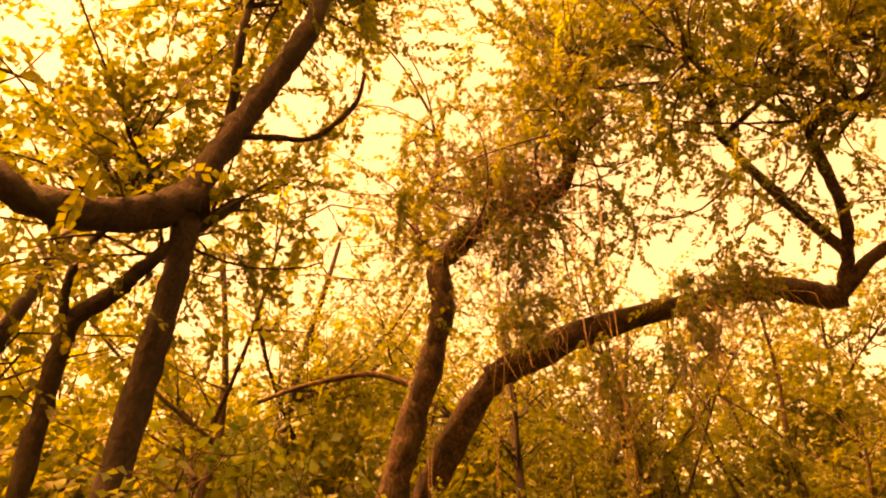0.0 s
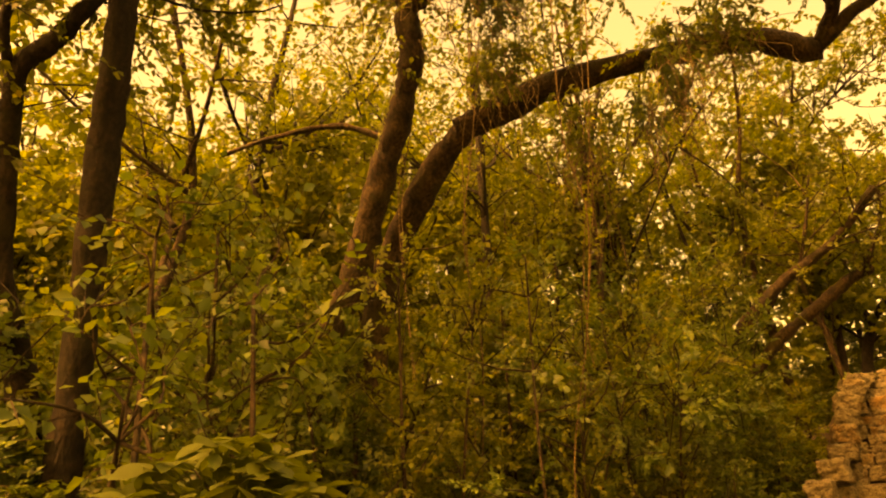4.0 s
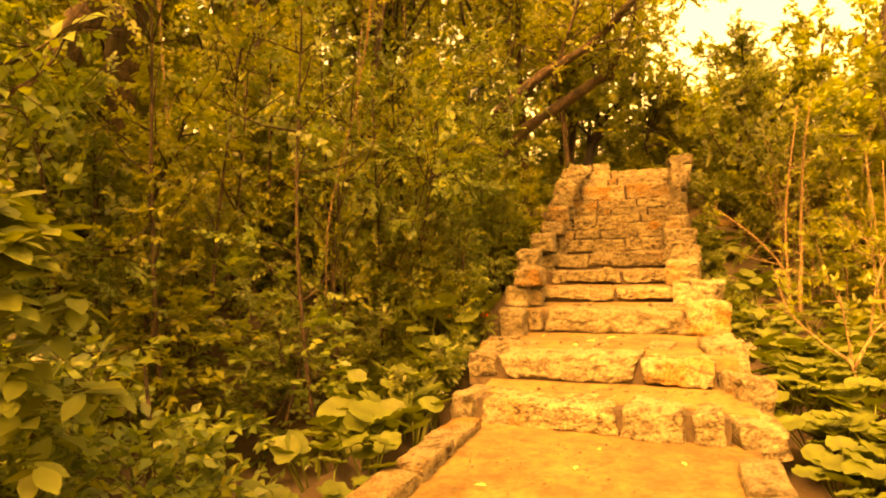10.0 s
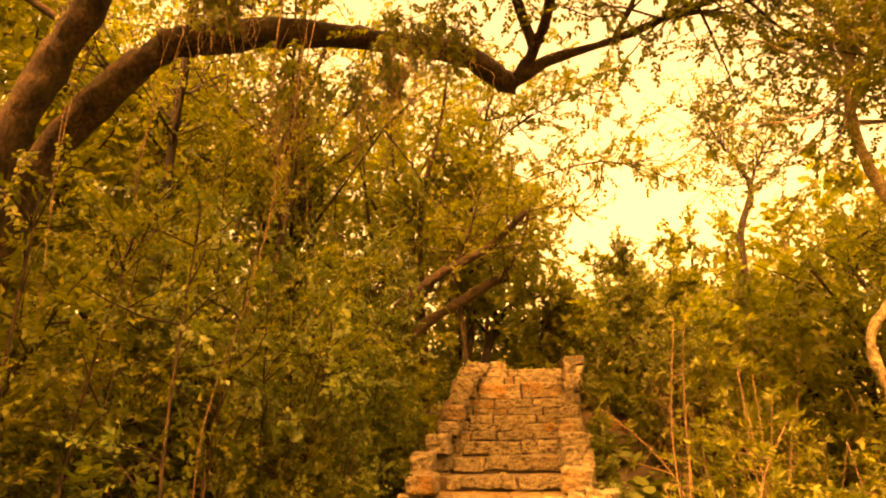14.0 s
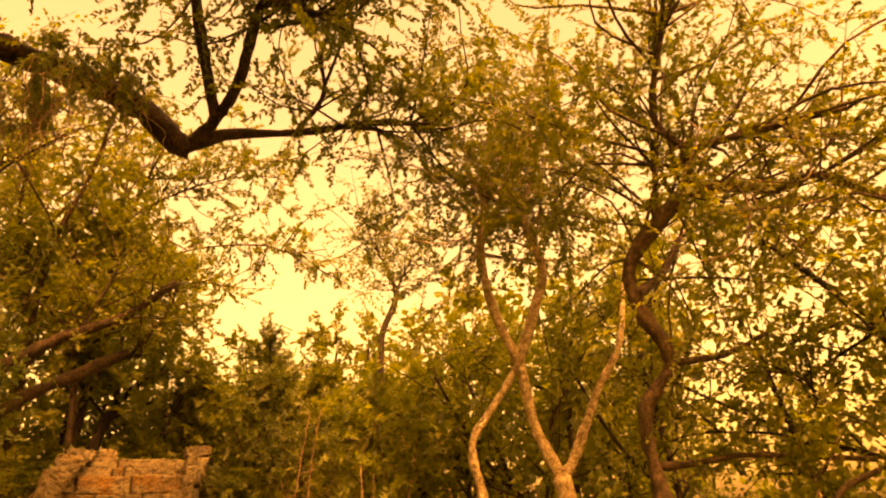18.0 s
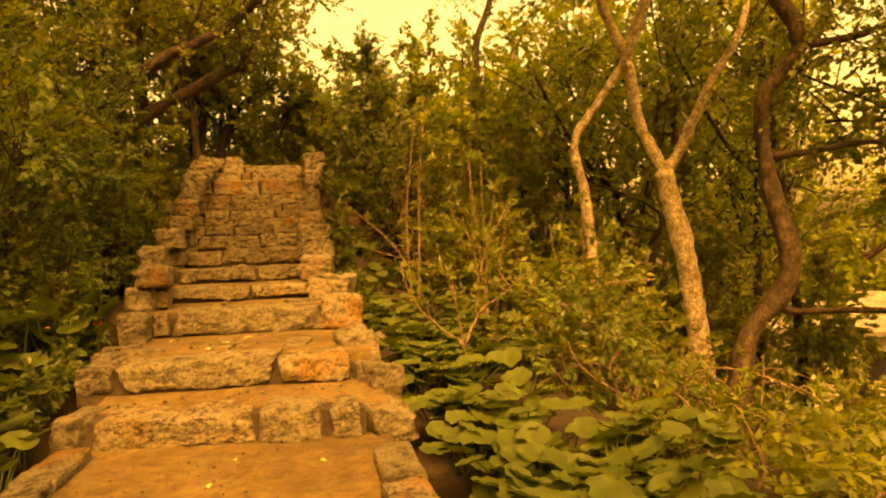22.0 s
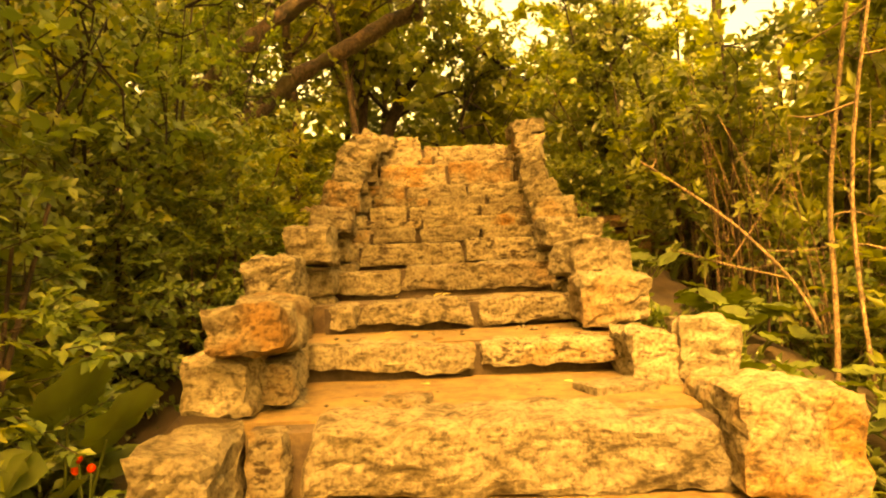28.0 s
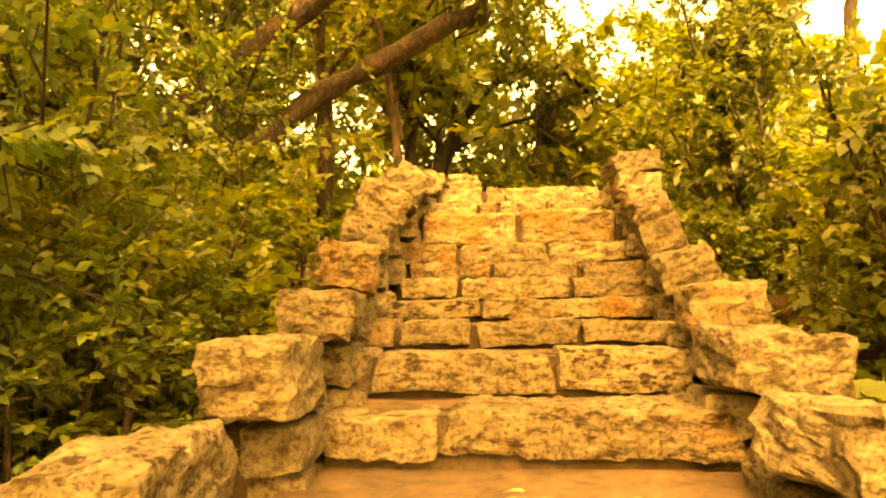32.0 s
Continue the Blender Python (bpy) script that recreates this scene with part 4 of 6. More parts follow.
# trees further back, all round the clearing
far_rng = np.random.default_rng(5)
k = 0
for ring, step in ((11.5, 6.0), (15.0, 5.0), (20.0, 5.0), (28.0, 10.0)):
    for ang in np.arange(-78, 66, step):
        bearing = ang + far_rng.uniform(-2.5, 2.5)
        a = radians(bearing)
        rr = ring + far_rng.uniform(-1.5, 2.0)
        x, y = 0.2 + rr * math.sin(a), -7.2 + rr * math.cos(a)
        above = math.degrees(math.atan2(x + 0.3, y + 0.6))
        gap = 9.0 < bearing < 17.0 or 6.0 < above < 15.0
        beside = math.hypot(x + 0.3, y - 1.0)
        if abs(x) < 2.0 and y < 8 or beside < 4.5:
            continue
        if gap and ring < 18 or bearing > 32 and ring < 13 or 46 < bearing < 58 and ring < 26:
            continue
        k += 1
        z = ground_height(x, y)
        h = far_rng.uniform(0.5, 0.8) * rr if bearing < 0 else far_rng.uniform(0.30, 0.46) * rr
        h = max(3.5, min(h - z, 13.0))
        if gap:
            h = max(1.8, 0.18 * rr - z)
        elif 15 < bearing < 24 or -1 < bearing <= 9:
            h = max(2.2, 0.26 * rr - z)
        lean = far_rng.normal(0, 0.5, 2)
        limbs = [([(x, y, z - 0.3), (x + lean[0] * 0.1 + far_rng.normal(0, 0.15), y + lean[1] * 0.3, z + h * 0.3), (x + lean[0] * 0.6 + far_rng.normal(0, 0.2), y + lean[1] * 0.6, z + h * 0.55), (x + lean[0], y + lean[1], z + h * 0.9)], 0.03 + 0.006 * h, 0.02)]
        for q in range(4):
            s0 = 0.12 + 0.16 * q + far_rng.uniform(0, 0.1)
            limbs.append(([(x + lean[0] * s0 * 0.5, y + lean[1] * s0 * 0.5, z + h * s0), (x + lean[0] * s0 + far_rng.normal(0, 0.5), y + lean[1] * s0 + far_rng.normal(0, 0.5), z + h * (s0 + 0.1)),
                           (x + lean[0] + far_rng.normal(0, 1.1), y + lean[1] + far_rng.normal(0, 0.8), z + h * (s0 + 0.2))], 0.03 + 0.003 * h, 0.012))
        # beyond bearing 18 the lighter leaf paints brightness into the dim backdrop
        tree("tree", "slender woodland tree with an airy yellow-green crown", limbs, ((25 if bearing > 18 else 34 if bearing < -25 else 20) + int(h), 0.7 + 0.05 * rr, 6, 14 if ring < 18 else 9),
             M_BARK_MID if k % 3 else M_BARK, M_CANOPY if k % 4 and bearing < 18 else M_LIGHT, min(0.10 + 0.0056 * rr, 0.022 * beside - 0.02), 300 + k, 6, near=False)
for k, (x, y, h) in enumerate(((-1.1, 11.4, 5.5), (0.2, 12.5, 2.6), (-2.0, 12.5, 8.0), (-1.1, 15.0, 7.0))):
    z = ground_height(x, y)
    e = far_rng.normal(0, 0.6, 4)
    tree("tree", "slender tree with thin backlit foliage above the stairs", [([(x, y, z - 0.3), (x + e[0] * 0.3, y, z + h * 0.4), (x + e[0], y + e[1] * 0.5, z + h)], 0.09, 0.03),
         ([(x + e[0] * 0.3, y, z + h * 0.4), (x + e[2], y, z + h * 0.6), (x + e[2] * 1.8, y + e[3], z + h * 0.8)], 0.05, 0.02), ([(x + e[0] * 0.4, y, z + h * 0.5), (x - e[2], y, z + h * 0.65), (x - e[2] * 1.6, y + e[3], z + h * 0.85)], 0.05, 0.02)],
         (46, 1.6, 7, 18), M_BARK_MID, M_CANOPY, 0.12, 960 + k, 6, near=False)
# rounded crowns of the wooded hill beyond the gap
for k, (x, y, top) in enumerate(((5.4, 15.8, 8.4), (6.9, 15.2, 9.0), (6.2, 18.0, 9.6), (4.4, 17.0, 6.4), (8.6, 17.0, 9.4))):
    z = ground_height(x, y)
    h = top - z
    e = far_rng.normal(0, 0.5, 4)
    tree("tree", "far rounded tree on the wooded hill", [([(x, y, z - 0.3), (x + e[0] * 0.3, y, z + h * 0.4), (x + e[0] * 0.6, y, z + h * 0.85)], 0.12, 0.04),
         ([(x, y, z + h * 0.3), (x + 0.9, y, z + h * 0.5), (x + 1.5, y, z + h * 0.68)], 0.06, 0.02), ([(x, y, z + h * 0.3), (x - 0.9, y, z + h * 0.5), (x - 1.5, y, z + h * 0.66)], 0.06, 0.02)],
         (56, 1.3, 7, 22), M_BARK_MID, M_LIGHT, 0.15, 940 + k, 6, near=False)
for k, ang in enumerate(np.arange(38, 66, 3.0)):
    a, rr = radians(ang), 31 + far_rng.uniform(-2, 2)
    x, y = 0.2 + rr * math.sin(a), -7.2 + rr * math.cos(a)
    z, e = ground_height(x, y), far_rng.normal(0, 0.8, 4)
    tree("tree", "far rounded tree on the wooded hill", [([(x, y, z - 0.3), (x + e[0] * 0.3, y, z + 3), (x + e[0], y, z + 6.5)], 0.15, 0.05), ([(x, y, z + 1.0), (x + 1.6, y + e[1], z + 2.2), (x + 2.4, y, z + 3.2)], 0.07, 0.03), ([(x, y, z + 1.4), (x - 1.6, y + e[2], z + 2.6), (x - 2.4, y, z + 3.8)], 0.07, 0.03)],
         (40, 2.2, 6, 14), M_BARK_MID, M_LIGHT if k % 2 else M_CANOPY, 0.26, 1010 + k, 5, near=False)
# leafy trees on the slope behind the two crooked ones
for k, (x, y, low, top, wide) in enumerate(((7.2, 3.0, 1.0, 4.8, 1.1), (8.7, 1.8, 1.5, 6.2, 1.2), (6.0, 5.0, 1.2, 4.8, 1.0), (7.9, -1.6, 0.6, 3.4, 1.2))):
    z = ground_height(x, y)
    e = far_rng.normal(0, 0.4, 4)
    limbs = [([(x, y, z - 0.3), (x + e[0] * 0.4, y + e[1] * 0.4, (z + top) / 2), (x + e[0], y + e[1], top - 0.4)], 0.09, 0.03)]
    for q in range(6):
        a, h = q * 1.05 + e[2], low + (top - low) * q / 6
        limbs.append(([(x + e[0] * 0.3, y + e[1] * 0.3, h), (x + wide * 0.6 * math.cos(a), y + wide * 0.6 * math.sin(a), h + 0.25), (x + wide * 1.3 * math.cos(a), y + wide * 1.3 * math.sin(a), h + 0.35)], 0.035, 0.012))
    tree("tree", "leafy slope tree with layered sprays of small leaves", limbs, (74, 1.1, 7, 20), M_BARK, M_CANOPY if k % 2 else M_LIGHT, 0.072, 970 + k, 6, near=False, leafy=low)
# unseen, added behind the first standpoint to shade the bank and close the wood
for k, ang in enumerate(np.arange(140, 272, 9.0)):
    for ring in (8.5,):
        a, rr = radians(ang + far_rng.uniform(-4, 4)), ring + far_rng.uniform(-0.8, 1.5)
        x, y = 0.2 + rr * math.sin(a), -7.2 + rr * math.cos(a)
        if abs(x) < 1.8:
            continue
        z, h = -0.7, far_rng.uniform(0.75, 1.0) * rr
        e = far_rng.normal(0, 0.5, 4)
        tree("tree", "slender woodland tree with an airy yellow-green crown", [([(x, y, z - 0.3), (x + e[0], y, z + h * 0.4), (x, y + e[1], z + h)], 0.13, 0.05),
             ([(x + e[0] * 0.7, y, z + h * 0.25), (x + e[2] * 1.5, y + e[3] * 1.5, z + h * 0.5)], 0.05, 0.02), ([(x + e[0], y, z + h * 0.12), (x - e[2] * 2, y - e[3], z + h * 0.3)], 0.05, 0.02)],
             (30, 1.7, 6, 9), M_BARK, M_CANOPY, 0.29, 900 + k + int(ring * 100), 6, near=False)

# two more unseen ones from behind, added to shade the foot of the stairs
for k, (x, y, reach) in enumerate(((2.7, -12.6, ((1.3, -11.2, 6.4), (0.4, -10.8, 7.6), (2.2, -10.4, 6.8))), (-3.2, -12.8, ((-1.6, -11.0, 6.3), (-0.8, -10.6, 7.4), (-2.4, -10.5, 6.6))))):
    tree("tree", "unseen spreading tree with a light airy crown, added for shade", [([(x, y, -1.0), (x * 0.95, y + 0.2, 2.5), (x * 0.8, y + 0.5, 4.6)], 0.16, 0.10)]
         + [([(x * 0.8, y + 0.5, 4.6), ((x * 0.8 + q[0]) / 2, (y + q[1]) / 2 + 0.3, (4.6 + q[2]) / 2 + 0.3), q], 0.08, 0.03) for q in reach],
         (60, 1.7, 7, 20), M_BARK, M_CANOPY, 0.11, 990 + k, 6, near=False, leafy=4.9)

# ---- undergrowth on the left bank ----
bank_rng = np.random.default_rng(9)
BANK = []
for gx in np.arange(-8.0, -1.5, 0.85):
    for gy in np.arange(-6.2, 8.5, 0.95):
        x, y = gx + bank_rng.uniform(-0.35, 0.35), gy + bank_rng.uniform(-0.35, 0.35)
        d = math.hypot(x - 0.2, y + 7.2)
        if d < 2.5 or (x > -2.15 and -4.6 < y < -0.6) or x > -1.75 and y < 0 or x > -2.1 and y >= 0:
            continue
        if math.degrees(math.atan2(x - 0.2, y + 7.2)) < -80:
            continue
        BANK.append((x, y, d))
for k, (x, y, d) in enumerate(BANK):
    away = -x - 1.5
    h = (0.48 + 0.20 * away) * bank_rng.uniform(0.65, 1.4)
    h = min(max(h, 0.4), 1.8)
    fine = bank_rng.uniform(0.75, 1.3)
    r = bank_rng.uniform(0.5, 0.8)
    hidden = d > 7.5
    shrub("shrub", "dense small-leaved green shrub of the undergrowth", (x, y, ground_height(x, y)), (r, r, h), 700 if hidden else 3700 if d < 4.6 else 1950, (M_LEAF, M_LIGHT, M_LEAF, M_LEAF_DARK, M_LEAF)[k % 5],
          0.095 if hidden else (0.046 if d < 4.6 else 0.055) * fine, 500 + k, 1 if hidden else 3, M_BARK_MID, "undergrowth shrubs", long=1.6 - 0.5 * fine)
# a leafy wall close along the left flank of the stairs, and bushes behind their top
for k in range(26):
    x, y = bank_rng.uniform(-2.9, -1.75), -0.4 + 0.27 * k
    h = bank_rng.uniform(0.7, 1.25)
    # mostly the lighter leaf: light missing on this shaded bank, put into its colour
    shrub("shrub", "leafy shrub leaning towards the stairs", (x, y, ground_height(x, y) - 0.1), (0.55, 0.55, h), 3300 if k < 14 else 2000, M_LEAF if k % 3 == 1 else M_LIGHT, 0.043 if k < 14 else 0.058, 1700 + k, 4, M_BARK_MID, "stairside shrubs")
for k in range(26):
    x, y = -3.4 + 0.28 * k + bank_rng.uniform(-0.2, 0.2), bank_rng.uniform(7.6, 12.0)
    h = bank_rng.uniform(0.4, 0.65) + (0.3 if abs(x) > 1.6 else 0) + (0.35 if y > 10 else 0)
    # every other bush takes the paler leaf, with sunlight put into its colour
    shrub("shrub", "sunlit bush behind the top of the stairs", (x, y, ground_height(x, y) - 0.1), (0.7, 0.7, h), 1100, (M_LIGHT, M_LEAF)[k % 2], 0.09, 1750 + k, 3, M_BARK_MID, "bushes above the stairs")
for k in range(22):
    x, y = -6.3 + 0.6 * k + bank_rng.uniform(-0.3, 0.3), bank_rng.uniform(12.6, 16.5)
    shrub("shrub", "broad leafy bush between the farther trunks", (x, y, ground_height(x, y) - 0.2), (1.0, 1.0, bank_rng.uniform(1.0, 1.6) if x > 0.3 else bank_rng.uniform(1.6, 2.3)), 1500, (M_LIGHT, M_CANOPY)[k % 2], 0.10, 2500 + k, 0, M_BARK_MID, "farther bushes")
# the backlit glow of these is put into the colour with the lighter leaf
for k, (x, y, h) in enumerate(((-4.2, 11.0, 1.9), (-3.3, 11.8, 2.2), (-2.5, 10.9, 2.1), (-1.7, 12.0, 2.2), (-0.8, 11.6, 1.7), (0.1, 12.4, 1.4))):
    shrub("shrub", "tall leafy bush behind the top of the stairs", (x, y, ground_height(x, y) - 0.2), (0.85, 0.85, h), 2400, (M_LIGHT, M_CANOPY)[k % 2], 0.08, 2560 + k, 2, M_BARK_MID, "bushes above the stairs")
# broad bushes further back, which close the wood between the trunks
for k in range(72):
    b, d = (radians(bank_rng.uniform(-90, -9)), bank_rng.uniform(10.0, 17.0)) if k < 46 else (radians(bank_rng.uniform(16, 66)), bank_rng.uniform(12.0, 17.0))
    x, y = 0.2 + d * math.sin(b), -7.2 + d * math.cos(b)
    if abs(x) < 2.6 or math.hypot(x + 0.3, y - 1.0) < 7.5:
        continue
    h = bank_rng.uniform(1.2, 2.3) if k < 46 else bank_rng.uniform(0.9, 1.6)
    shrub("shrub", "broad leafy bush between the farther trunks", (x, y, ground_height(x, y) - 0.2), (1.5, 1.5, h), 800, (M_LIGHT, M_CANOPY, M_LEAF)[k % 3], 0.13, 2400 + k, 0, M_BARK_MID, "farther bushes")
# tall slim bank trees with small leaves, close above the left flank of the stairs
for k in range(22):
    x, y = bank_rng.uniform(-4.6, -2.3), -0.6 + 0.38 * k + bank_rng.uniform(-0.25, 0.25)
    if k % 3 == 0:
        x = bank_rng.uniform(-2.8, -2.2)
    z = ground_height(x, y)
    h = bank_rng.uniform(2.8, 4.8) + 0.25 * (-x - 2.3)
    e = bank_rng.normal(0, 0.3, 6)
    # lighter leaves on some also lift the shaded bank by colour
    tree("sapling", "slim tree of the bank, leafy to the ground with small leaves", [([(x, y, z - 0.3), (x + e[0] * 0.4, y + e[1] * 0.4, z + h * 0.45), (x + e[0], y + e[1], z + h)], 0.019, 0.007),
         ([(x, y, z + h * 0.2), (x + e[2], y + e[3], z + h * 0.45), (x + e[2] * 2, y + e[3] * 2, z + h * 0.65)], 0.011, 0.005),
         ([(x, y, z + h * 0.3), (x + e[4], y + e[5], z + h * 0.5), (x + e[4] * 2, y + e[5] * 2, z + h * 0.8)], 0.011, 0.005)],
         (34, 0.75, 6, 19), M_BARK, (M_LEAF, M_LIGHT, M_CANOPY)[k % 3], 0.055, 2600 + k, 5, near=False)
# saplings standing out of it
for k in range(34):
    b, d = radians(bank_rng.uniform(-74, -9)), bank_rng.uniform(5.0, 10.5)
    x, y = 0.2 + d * math.sin(b), -7.2 + d * math.cos(b)
    if x > -2.1:
        continue
    z = ground_height(x, y)
    h = bank_rng.uniform(2.2, 3.6)
    tree("sapling", "thin sapling with sparse yellow-green leaves", [([(x, y, z - 0.2), (x + bank_rng.normal(0, 0.15), y, z + h * 0.5), (x + bank_rng.normal(0, 0.3), y + bank_rng.normal(0, 0.3), z + h)], 0.022, 0.008)],
         (14, 0.8, 6, 24), M_BARK_MID, M_LIGHT if k % 3 == 0 else M_LEAF, 0.042 if x > -3.6 else 0.06, 1200 + k, 5, near=False)

# ---- right-hand slope ----
right_rng = np.random.default_rng(19)
k = 0
for gx in np.arange(1.9, 8.5, 0.95):
    for gy in np.arange(-4.0, 9.0, 1.05):
        x, y = gx + right_rng.uniform(-0.4, 0.4), gy + right_rng.uniform(-0.4, 0.4)
        d = math.hypot(x - 0.2, y + 7.2)
        bearing = math.degrees(math.atan2(x - 0.2, y + 7.2))
        if d < 4.0 or bearing > 62 or (x < 2.7 and y < 0.6) or x < 2.7 and y < 6.3:
            continue
        k += 1
        h = right_rng.uniform(0.5, 1.2) + 0.09 * max(0, y + 1)
        if 30 < bearing < 58 and d < 11:
            h = right_rng.uniform(0.2, 0.55)
        # mostly the lighter leaf, brightening the slope by colour where sunlight falls short
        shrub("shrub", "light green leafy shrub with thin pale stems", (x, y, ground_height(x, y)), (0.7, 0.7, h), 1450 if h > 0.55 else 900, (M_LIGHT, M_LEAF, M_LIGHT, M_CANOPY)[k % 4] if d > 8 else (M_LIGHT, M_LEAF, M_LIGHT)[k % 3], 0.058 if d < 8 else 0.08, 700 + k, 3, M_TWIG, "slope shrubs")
for k in range(22):
    b, d = radians(right_rng.uniform(13, 60)), right_rng.uniform(7.0, 13.0)
    x, y = 0.2 + d * math.sin(b), -7.2 + d * math.cos(b)
    if x < 2.2 or 28 < math.degrees(b) < 52 and d < 10.5:
        continue
    z = ground_height(x, y)
    h = right_rng.uniform(2.2, 3.8)
    tree("sapling", "thin sapling with sparse yellow-green leaves", [([(x, y, z - 0.2), (x + right_rng.normal(0, 0.15), y, z + h * 0.5), (x + right_rng.normal(0, 0.3), y + right_rng.normal(0, 0.3), z + h)], 0.03, 0.012)],
         (14, 0.75, 6, 24), M_TWIG, M_LIGHT if k % 2 else M_CANOPY, 0.085, 1300 + k, 5, near=False)

# thin dead stems and brown thicket close beside the upper flank of the stairs
thick_rng = np.random.default_rng(43)
for k in range(10):
    x, y = thick_rng.uniform(2.5, 3.6), thick_rng.uniform(1.4, 4.8)
    z = ground_height(x, y)
    shrub("shrub", "low dark-leaved shrub beside the stair wall", (x, y, z - 0.1), (0.5, 0.5, thick_rng.uniform(0.35, 0.7)), 1000, (M_LEAF_DARK, M_LEAF)[k % 2], 0.055, 1850 + k, 7, M_BARK_MID, "stair wall shrubs", stem_r=0.011)
for k in range(13):
    x, y = thick_rng.uniform(2.15, 3.9), thick_rng.uniform(0.6, 6.0)
    z = ground_height(x, y)
    root = tagged(empty("dry_stems", (x, y, z)), "clump of thin dry brown stems beside the stairs", "shrub", "dry stem clumps")
    for q in range(7):
        foot, lean, h = thick_rng.normal(0, 0.16, 2), thick_rng.normal(0, 0.22, 2), thick_rng.uniform(0.9, 2.3)
        part("stem", tube([(foot[0], foot[1], -0.15), (foot[0] + lean[0] * 0.3 + thick_rng.normal(0, 0.04), foot[1] + lean[1] * 0.3, h * 0.5), (foot[0] + lean[0], foot[1] + lean[1], h)], thick_rng.uniform(0.006, 0.012), 0.003, 5, 0.1, 4, q), M_TWIG if q % 3 else M_BARK_MID, root, smooth=True)
    tips = thick_rng.normal(0, 1, (14, 3)) * (0.3, 0.3, 0.5) + (0, 0, 1.3)
    way = thick_rng.normal(0, 1, (14, 3)) * (1, 1, 0.4)
    way /= np.linalg.norm(way, axis=1, keepdims=True)
    part("foliage", sprays(tips - way * 0.12, tips + way * 0.12, 8, 0.075, thick_rng, 0.22), M_LIGHT, root)
    part("twig_work", sticks(tips - way * 0.24, tips + way * 0.12, 0.003, 0.0015), M_TWIG, root)
for k in range(15):
    x, y = thick_rng.uniform(2.1, 3.8), thick_rng.uniform(3.2, 7.5)
    z = ground_height(x, y)
    h = thick_rng.uniform(1.6, 2.8)
    lean = thick_rng.normal(0, 0.3, 2)
    tree("sapling", "thin dark-stemmed sapling with layered sprays of leaves", [([(x, y, z - 0.2), (x + lean[0] * 0.3, y, z + h * 0.5), (x + lean[0], y + lean[1], z + h)], 0.03, 0.012),
         ([(x, y, z + h * 0.3), (x + lean[1] * 0.8, y - 0.1, z + h * 0.6), (x + lean[1] * 2, y - 0.2, z + h * 0.8)], 0.018, 0.008)],
         (18, 0.6, 6, 13), M_BARK_MID, M_LEAF_DARK if k % 3 else M_CANOPY, 0.07, 1900 + k, 5, near=False)
for k, (x, y) in enumerate(((1.55, 5.75), (1.9, 5.9), (2.35, 5.8), (2.8, 6.0), (1.6, 6.5), (2.2, 6.7))):
    shrub("shrub", "low dark-leaved shrub beside the stair wall", (x, y, ground_height(x, y) - 0.1), (0.45, 0.4, 0.42 if y > 5 else 0.3), 1300, (M_LEAF_DARK, M_LEAF)[k % 2], 0.055, 1880 + k, 4, M_BARK_MID, "stair wall shrubs", stem_r=0.011)


for k in range(14):
    x, y = 1.26 + 0.16 * thick_rng.random(), 0.3 + 0.33 * k
    shrub("shrub", "low fern-green growth along the foot of the stairs", (x, y, ground_height(x, y) - 0.05), (0.22, 0.24, thick_rng.uniform(0.16, 0.26)), 520, (M_LEAF_DARK, M_LEAF)[k % 2], 0.045, 1820 + k, 1, M_BARK_MID, "low growth by the stairs", stem_r=0.006)
for k in range(7):
    x, y = -1.48 - 0.12 * thick_rng.random(), -2.3 + 0.3 * k
    shrub("shrub", "low fern-green growth along the foot of the stairs", (x, y, ground_height(x, y) - 0.05), (0.2, 0.24, thick_rng.uniform(0.16, 0.26)), 520, (M_LEAF_DARK, M_LEAF)[k % 2], 0.045, 1800 + k, 1, M_BARK_MID, "low growth by the stairs", stem_r=0.006)

# ---- old wall on the slope beside the stairs ----
old_wall = tagged(empty("old_wall"), "old dark mossy stone wall beside the stairs", "wall", kind="structure")
for row in range(13):
    for col in range(8):
        x = 1.16 + 0.30 * (col + (0.5 if row % 2 else 0)) + RNG.uniform(-0.03, 0.03)
        if -0.3 + (row + 1) * 0.16 > 1.45 - 0.34 * (x - 1.1) or x > 3.2:
            continue
        lay_stone(old_wall, "wall_stone", x + 0.006, x + 0.294, 5.05 + 0.10 * (x - 1.4) + RNG.uniform(-0.03, 0.03), 0.34, -0.3 + row * 0.16, -0.3 + row * 0.16 + 0.152, 5 + RNG.uniform(-3, 3), 0.022, M_OLDWALL, near=False)


# ---- broad-leaved plants ----
def blade(length, width, rng, lobes=0.0, cup=0.12, rows=5):
    """A single large leaf from its stalk end along +y, curved and folded, as triangles."""
    v, f = [], []
    droop = rng.uniform(0.06, 0.24)
    for i in range(rows + 1):
        s = i / rows
        w = width * (math.sin(math.pi * min(1, 0.08 + s * 0.95)) ** 0.8) * (0.55 + 0.75 * s if s < 0.6 else 1.0) * 0.5 * (1 if i < rows else 0.05)
        y, z = length * s, -droop * length * s * s
        e = 1 + lobes * rng.uniform(-1, 1)
        v += [(-w * e, y, z + cup * w), (-w * 0.5, y, z + cup * w * 0.2), (0, y, z - cup * w * 0.3), (w * 0.5, y, z + cup * w * 0.2), (w * e, y, z + cup * w)]
    for i in range(rows):
        for j in range(4):
            a = i * 5 + j
            f += [(a, a + 1, a + 6), (a, a + 6, a + 5)]
    return np.array(v), np.array(f)


